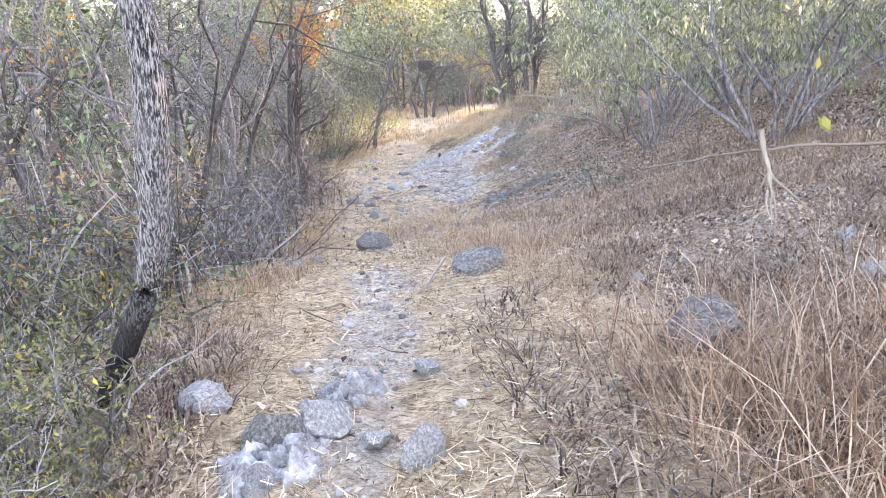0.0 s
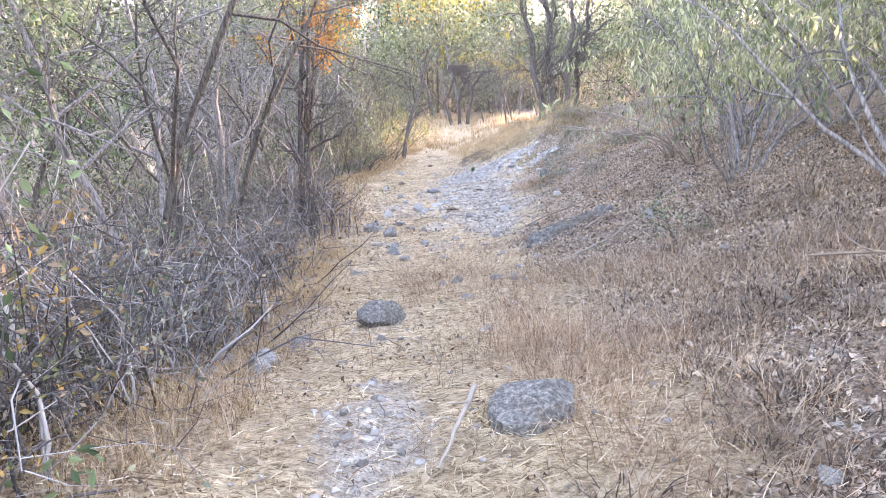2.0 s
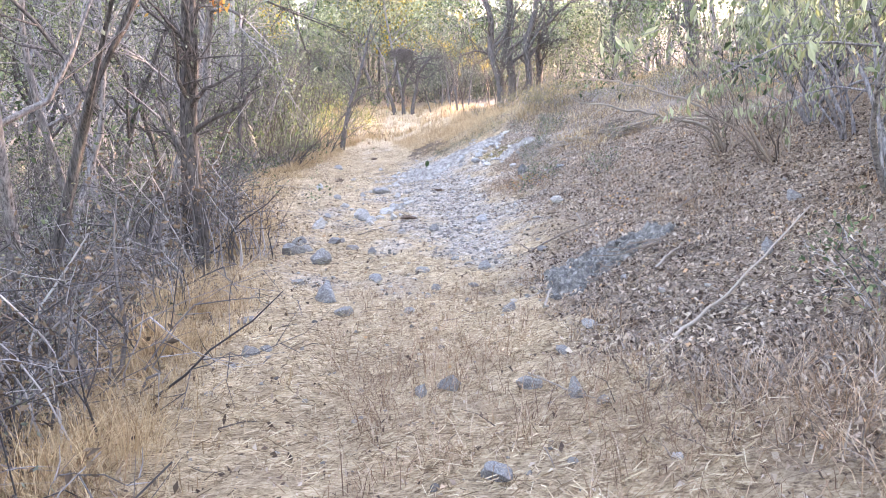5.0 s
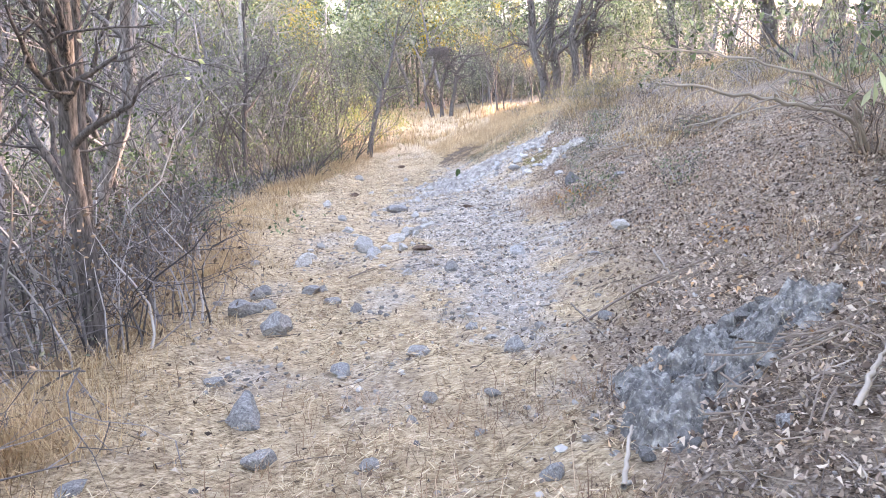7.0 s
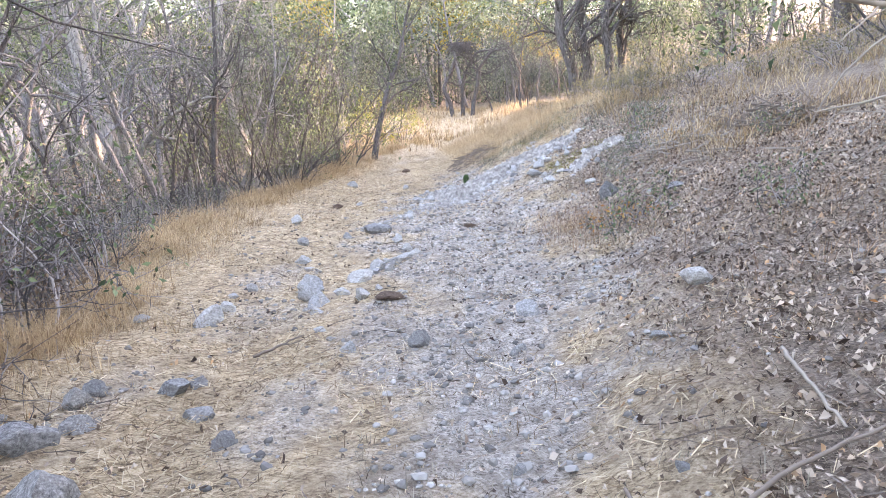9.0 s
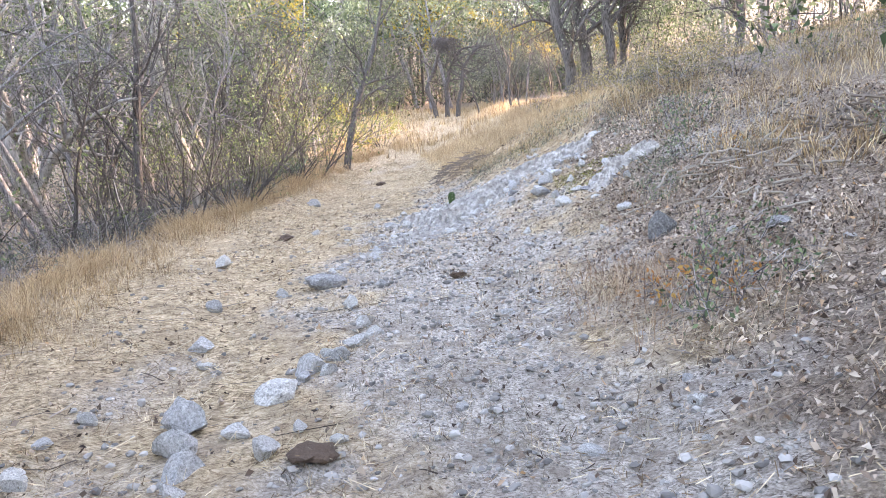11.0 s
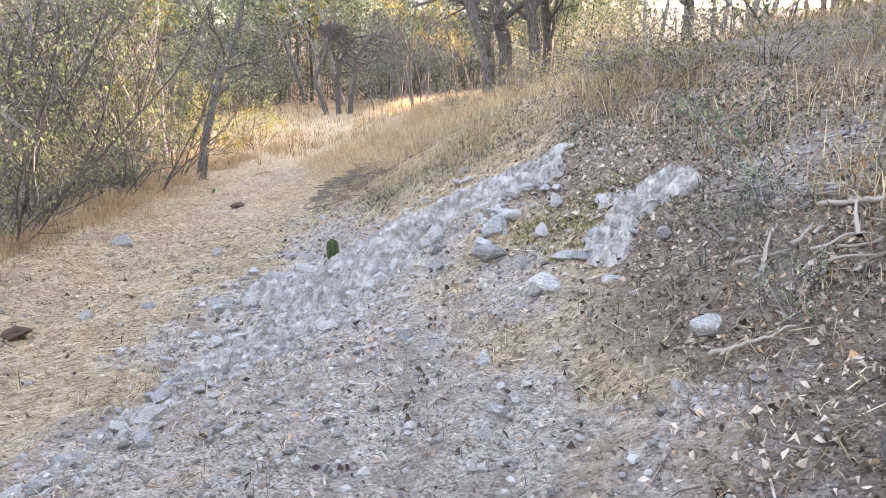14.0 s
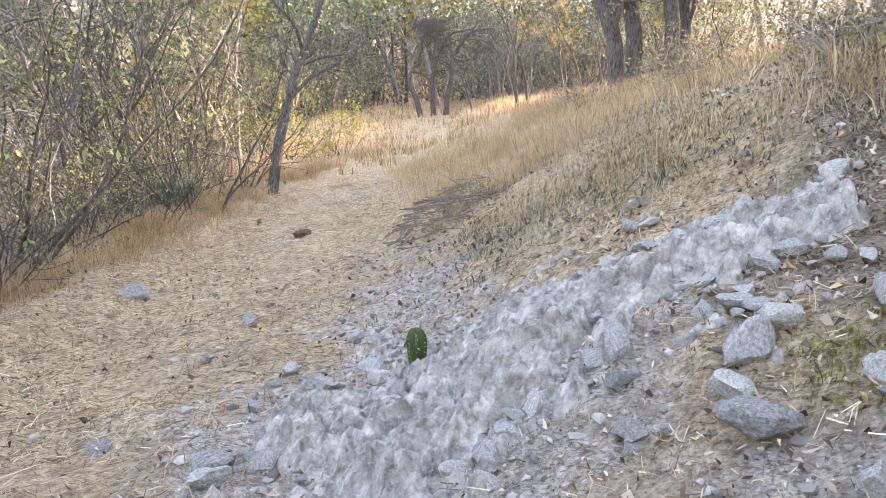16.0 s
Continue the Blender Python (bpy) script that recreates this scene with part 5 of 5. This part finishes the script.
# ---- grass, straw, fallen leaves, gravel ----
def stuff(name, v, f, mat, label, category):
    return tagged(mesh_object(name, v, f, mat), label, category, kind="stuff")


def blades(seed, centres, per, spread, hmin, hmax, width, bend=0.5):
    """Tufts of curved blades round the centres."""
    r = np.random.default_rng(seed)
    c = np.repeat(centres, per, axis=0)
    n = len(c)
    a, d = r.uniform(0, 2 * np.pi, n), np.abs(r.normal(0, spread, n))
    x, y = c[:, 0] + d * np.cos(a), c[:, 1] + d * np.sin(a)
    z = height(x, y) - 0.01
    h = r.uniform(hmin, hmax, n) * np.repeat(r.uniform(0.6, 1.15, len(centres)), per)
    out = a + r.normal(0, 0.7, n)
    lean = h * bend * r.uniform(0.15, 1.3, n)
    dx, dy = np.cos(out), np.sin(out)
    w = width * r.uniform(0.6, 1.4, n)
    sx, sy = -dy * w / 2, dx * w / 2
    p0 = np.stack([x, y, z], 1)
    p1 = np.stack([x + dx * lean * 0.35, y + dy * lean * 0.35, z + h * 0.6], 1)
    p2 = np.stack([x + dx * lean, y + dy * lean, z + h * r.uniform(0.75, 1.0, n)], 1)
    s = np.stack([sx, sy, np.zeros(n)], 1)
    v = np.stack([p0 - s, p0 + s, p1 + s * 0.8, p1 - s * 0.8, p2], 1).reshape(-1, 3)
    k = np.arange(n)[:, None] * 5
    quads, tris = k + np.array([[0, 1, 2, 3]]), k + np.array([[3, 2, 4]])
    return v, [*quads.tolist(), *tris.tolist()]


def spots_in(r, n, x0, x1, y0, y1, clump=0.0):
    p = np.stack([r.uniform(x0, x1, n), r.uniform(y0, y1, n)], 1)
    if clump:
        p = p[fbm(p[:, 0] * 1.4 + 5, p[:, 1] * 1.4 + 31, 3) > clump * (r.random(len(p)) - 0.5)]
    return p


def ground_cover():
    r = np.random.default_rng(200)
    # golden tufts along the lower edge
    y = r.uniform(5, 36, 1500)
    edge = np.interp(y, [4, 7, 10, 14, 18, 24, 30, 36], [-2.65, -2.75, -2.7, -2.75, -3.0, -3.1, -2.6, -1.9])
    stuff("edge_grass", *blades(1, np.stack([edge + r.normal(0, 0.33, 1500), y], 1), 20, 0.1, 0.05, 0.22, 0.004, 1.3), M_GRASS, "golden dry grass tufts along the thicket's edge", "grass")
    # russet grass at the start
    p = spots_in(r, 3800, -0.95, 3.2, 2.2, 9.3, 0.45)
    p = p[p[:, 0] > np.interp(p[:, 1], [2, 4, 6, 9], [-0.45, -0.6, -0.7, -0.6])]
    stuff("tall_grass", *blades(2, p, 14, 0.14, 0.04, 0.22, 0.003, 2.3), M_REDGRASS, "tall russet dry grass and dead stalks", "grass")
    p = np.concatenate([spots_in(r, 260, -2.7, -2.05, 2.4, 9, 0), spots_in(r, 300, -1.5, 0.3, 8.5, 12.5, 0.3)])
    stuff("track_grass", *blades(3, p, 16, 0.1, 0.04, 0.17, 0.0035, 1.8), M_REDGRASS, "brown dry grass beside the track", "grass")
    p = spots_in(r, 420, -0.45, 1.2, 1.9, 3.6)
    stuff("stalks", *blades(4, p, 5, 0.12, 0.2, 0.55, 0.005, 1.9), M_REDGRASS, "bleached arching grass stalks", "grass")
    p = spots_in(r, 1500, 0.0, 4.0, 2.6, 9.5, 0.4)
    stuff("dead_weeds", *blades(15, p[p[:, 0] > 0.9 - 0.1 * p[:, 1]], 9, 0.1, 0.03, 0.16, 0.009, 1.6), M_BRUSH, "withered dark brown weeds among dry grass", "weeds")
    p = np.concatenate([spots_in(r, 420, 0.0, 1.7, 4.9, 7.0, 0.4), spots_in(r, 360, -0.95, 1.3, 2.2, 4.8, 0.3), spots_in(r, 160, -2.75, -2.2, 2.0, 4.2)])
    stuff("dark_weeds", *blades(17, p, 20, 0.12, 0.03, 0.12, 0.008, 1.8), M_DARKWEED, "dark withered weeds and leaf tangle on the slope", "weeds")
    p = np.concatenate([np.stack([r.normal(-0.35, 0.35, 130), r.normal(6.6, 0.5, 130)], 1), np.stack([r.normal(-0.9, 0.3, 40), r.normal(10.2, 0.4, 40)], 1), np.stack([r.normal(1.3, 0.2, 60), r.normal(18.3, 0.4, 60)], 1)])
    stuff("pale_grass", *blades(18, p, 18, 0.12, 0.06, 0.26, 0.003, 1.5), M_REDGRASS, "bushy tufts of pale dry grass", "grass")
    p = spots_in(r, 2600, 0.1, 2.6, 8.8, 12.0, 0.4)
    stuff("leaf_mat", *blades(19, p, 9, 0.07, 0.012, 0.045, 0.012, 1.8), M_BRUSH, "matted dead brown leaves on the slope", "leaves")
    # the bank ahead
    p = spots_in(r, 15000, 0.3, 5.0, 24.0, 34, 0.5)
    p = p[(p[:, 1] > 26.8) | (r.random(len(p)) < 0.4)]
    p = p[p[:, 0] > np.interp(p[:, 1], [24, 26, 30, 34], [1.7, 0.8, 0.5, 0.3])]
    stuff("bank_grass", *blades(5, p, 7, 0.1, 0.05, 0.3, 0.0035, 1.5), M_GOLD, "long dry grass covering the bank", "grass")
    p = spots_in(r, 15000, 2.9, 12.0, 19.0, 36, 0.4)
    stuff("hill_grass", *blades(6, p, 5, 0.12, 0.06, 0.3, 0.007, 1.4), M_GRASS, "dry yellow grass on the upper slope", "grass")
    p = spots_in(r, 2600, 0.8, 7.5, 9, 21, 0.3)
    stuff("slope_grass", *blades(7, p[p[:, 0] > 1.6], 12, 0.12, 0.05, 0.18, 0.004, 1.5), M_REDGRASS, "sparse brown grass on the slope", "grass")
    p = spots_in(r, 1300, -3.2, 5, 34, 58, 0.2)
    stuff("far_grass", *blades(8, p, 14, 0.16, 0.15, 0.4, 0.014, 0.7), M_GRASS, "golden grass in sunlight beyond the bend", "grass")
    p = np.concatenate([spots_in(r, 900, -9, -3.2, 2, 36, 0.2), spots_in(r, 700, -6, -2.6, 23, 36, 0.2)])
    stuff("thicket_grass", *blades(9, p, 11, 0.12, 0.08, 0.26, 0.007, 1.2), M_GRASS, "brown grass under the thicket", "grass")
    # short growth on track and gravel
    p = spots_in(r, 7000, -2.7, 1.6, 1.5, 30, 0.5)
    stuff("stubble", *blades(10, p, 6, 0.05, 0.015, 0.06, 0.004, 1.0), M_STRAW, "short dry grass stubble on the track", "grass")
    p = spots_in(r, 5200, -0.6, 3.6, 12, 26.5, 0.35)
    stuff("grey_stubble", *blades(11, p, 8, 0.05, 0.015, 0.08, 0.003, 1.3), M_GREYGRASS, "short grey-green grass on gravel", "grass")

    # tufts whose sunlit glow is put into their golden colour
    p = np.concatenate([spots_in(r, 330, -3.0, -2.15, 8.6, 12.8, 0.3), spots_in(r, 200, -3.4, -2.5, 14.6, 17.5, 0.3)])
    for cx, cy, m in ((-2.05, 30.2, 40), (-2.3, 28.3, 40), (-2.75, 26.2, 46), (-2.5, 27.3, 20), (-1.9, 31.6, 30), (-3.3, 24.6, 40), (-2.6, 28.9, 60), (-2.35, 30.9, 40), (-3.3, 25.6, 40), (-3.75, 22.2, 60), (-3.7, 21.2, 60), (-3.3, 19.6, 30), (-1.2, 35.5, 40), (-1.5, 34.2, 40), (-0.4, 37.5, 40)):
        p = np.concatenate([p, np.stack([r.normal(cx, 0.22, m), r.normal(cy, 0.3, m)], 1)])
    stuff("golden_grass", *blades(12, p, 26, 0.12, 0.08, 0.36, 0.004, 1.4), M_GOLD, "golden clumps of dry grass beside the thicket", "grass")
    p = np.concatenate([spots_in(r, 420, 1.7, 2.6, 21.8, 22.6, 0.9), spots_in(r, 160, 1.5, 2.6, 24.3, 25.6, 0.2)])
    stuff("moss", *blades(13, p, 26, 0.045, 0.015, 0.045, 0.005, 1.2), M_MOSS, "green and yellow moss cushions between rocks", "moss")

    p = np.concatenate([spots_in(r, 1500, 0.9, 3.6, 24.3, 27.5, 0.3), spots_in(r, 700, 2.2, 4.2, 20.2, 24.5, 0.3)])
    stuff("bank_weeds", *blades(14, p, 8, 0.07, 0.02, 0.09, 0.008, 1.2), M_OLIVE, "low grey-green weeds among the dead leaves", "weeds")

    p = spots_in(r, 1500, -2.4, 0.4, 20.5, 34, 0.9)
    stuff("track_tufts", *blades(16, p, 10, 0.09, 0.02, 0.09, 0.004, 1.8), M_GRASS, "flattened golden tufts of grass on the track", "grass")

    # straw lying on the ground
    n = 190000
    x, y = r.uniform(-3.0, 2.2, n), 1.5 + 31 * r.random(n) ** 1.1
    ok = r.random(n) > np.maximum(0.8 * gravel_mask(x, y), 0.85 * litter_mask(x, y)) + 0.8 * (fbm(x * 2.2 + 3, y * 2.2, 4) > 0.02)
    x, y = x[ok], y[ok]
    n = len(x)
    a, L, w = r.uniform(0, 2 * np.pi, n), (0.02 + 0.06 * r.random(n) ** 2) * (1 + (r.random(n) < 0.03)), r.uniform(0.0007, 0.0017, n)
    dx, dy = np.cos(a) * L / 2, np.sin(a) * L / 2
    sx, sy = -np.sin(a) * w, np.cos(a) * w
    lift = 0.002 + 0.045 * r.random((4, n)) ** 1.8
    z = [height(x - dx, y - dy), height(x + dx, y + dy)]
    v = np.stack([np.stack([x - dx - sx, y - dy - sy, z[0] + lift[0]], 1), np.stack([x + dx - sx, y + dy - sy, z[1] + lift[1]], 1), np.stack([x + dx + sx, y + dy + sy, z[1] + lift[1] + 0.003], 1), np.stack([x - dx + sx, y - dy + sy, z[0] + lift[0] + 0.003], 1)], 1).reshape(-1, 3)
    stuff("straw", v, np.arange(n * 4).reshape(-1, 4), M_STRAW, "trampled straw strewn over the track", "straw")

    # fallen leaves
    n = 400000
    x, y = r.uniform(-3.8, 4.8, n), 2 + 25 * r.random(n) ** 1.05
    dens = np.maximum(litter_mask(x, y), np.where((x > 0.4) & (y > 18), 0.5, np.where(x > 0, 0.2, 0.07))) * np.where((x < -2.2) & (y > 12), 0.3, 1) * (1 - 0.6 * gravel_mask(x, y))
    ok = r.random(n) < dens
    x, y = x[ok], y[ok]
    n = len(x)
    a, L = r.uniform(0, 2 * np.pi, n), 0.012 + 0.036 * r.random(n) ** 2
    w = L * r.uniform(0.25, 0.55, n)
    dx, dy, sx, sy = np.cos(a) * L / 2, np.sin(a) * L / 2, -np.sin(a) * w / 2, np.cos(a) * w / 2
    z = height(x, y) + 0.008
    t = r.uniform(-0.35, 0.8, (4, n)) * L
    v = np.stack([np.stack([x - dx, y - dy, z + t[0] * 0.5], 1), np.stack([x + sx, y + sy, z + t[1].clip(0)], 1), np.stack([x + dx, y + dy, z + t[2]], 1), np.stack([x - sx, y - sy, z + t[3].clip(0)], 1)], 1).reshape(-1, 3)
    stuff("leaf_litter", v, np.arange(n * 4).reshape(-1, 4), M_LEAFLITTER, "curled brown fallen leaves on the slope", "leaves")

    # twigs
    n = 5200
    x, y = r.uniform(-3.5, 4.5, n), r.uniform(2, 27, n)
    ok = r.random(n) < np.maximum(litter_mask(x, y), 0.15)
    pieces = []
    for px, py in zip(x[ok], y[ok]):
        a, L = r.uniform(0, 2 * math.pi), r.uniform(0.05, 0.3)
        e = np.array([math.cos(a), math.sin(a)]) * L / 2
        q = np.array([[px - e[0], py - e[1], 0], [px + r.normal(0, 0.01), py + r.normal(0, 0.01), 0], [px + e[0], py + e[1], 0]])
        q[:, 2] = height(q[:, 0], q[:, 1]) + r.uniform(0.005, 0.03, 3)
        pieces.append(tube(q, r.uniform(0.002, 0.005) * np.array([1, 0.9, 0.6]), 3))
    stuff("twig_litter", *join(pieces), M_BRUSH, "broken twigs littering the slope", "twigs")

    # gravel
    n = 75000
    x, y = r.uniform(-2.4, 4.2, n), r.uniform(2.2, 27, n)
    ok = r.random(n) < np.maximum(0.85 * gravel_mask(x, y) + 0.1 * (gravel_mask(x, y) > 0), 0.05)
    x, y = x[ok], y[ok]
    n = len(x)
    g = (1 + 5 ** 0.5) / 2
    ico = np.array([(-1, g, 0), (1, g, 0), (-1, -g, 0), (1, -g, 0), (0, -1, g), (0, 1, g), (0, -1, -g), (0, 1, -g), (g, 0, -1), (g, 0, 1), (-g, 0, -1), (-g, 0, 1)]) / 1.9
    tri = np.array([(0, 11, 5), (0, 5, 1), (0, 1, 7), (0, 7, 10), (0, 10, 11), (1, 5, 9), (5, 11, 4), (11, 10, 2), (10, 7, 6), (7, 1, 8), (3, 9, 4), (3, 4, 2), (3, 2, 6), (3, 6, 8), (3, 8, 9), (4, 9, 5), (2, 4, 11), (6, 2, 10), (8, 6, 7), (9, 8, 1)])
    s = 0.0045 + 0.023 * r.random(n) ** 4
    v = ico[None] * r.uniform(0.65, 1.3, (n, 12, 1)) * s[:, None, None] * np.stack([r.uniform(0.8, 1.4, n), r.uniform(0.8, 1.2, n), r.uniform(0.5, 0.8, n)], 1)[:, None]
    a = r.uniform(0, 2 * np.pi, n)[:, None]
    vx, vy = v[..., 0] * np.cos(a) - v[..., 1] * np.sin(a), v[..., 0] * np.sin(a) + v[..., 1] * np.cos(a)
    v = np.stack([vx + x[:, None], vy + y[:, None], v[..., 2] + (height(x, y) + 0.2 * s)[:, None]], -1).reshape(-1, 3)
    f = (tri[None] + 12 * np.arange(n)[:, None, None]).reshape(-1, 3)
    stuff("loose_gravel", v, f, M_GRAVEL, "loose grey gravel and pebbles on the track", "gravel")


ground_cover()
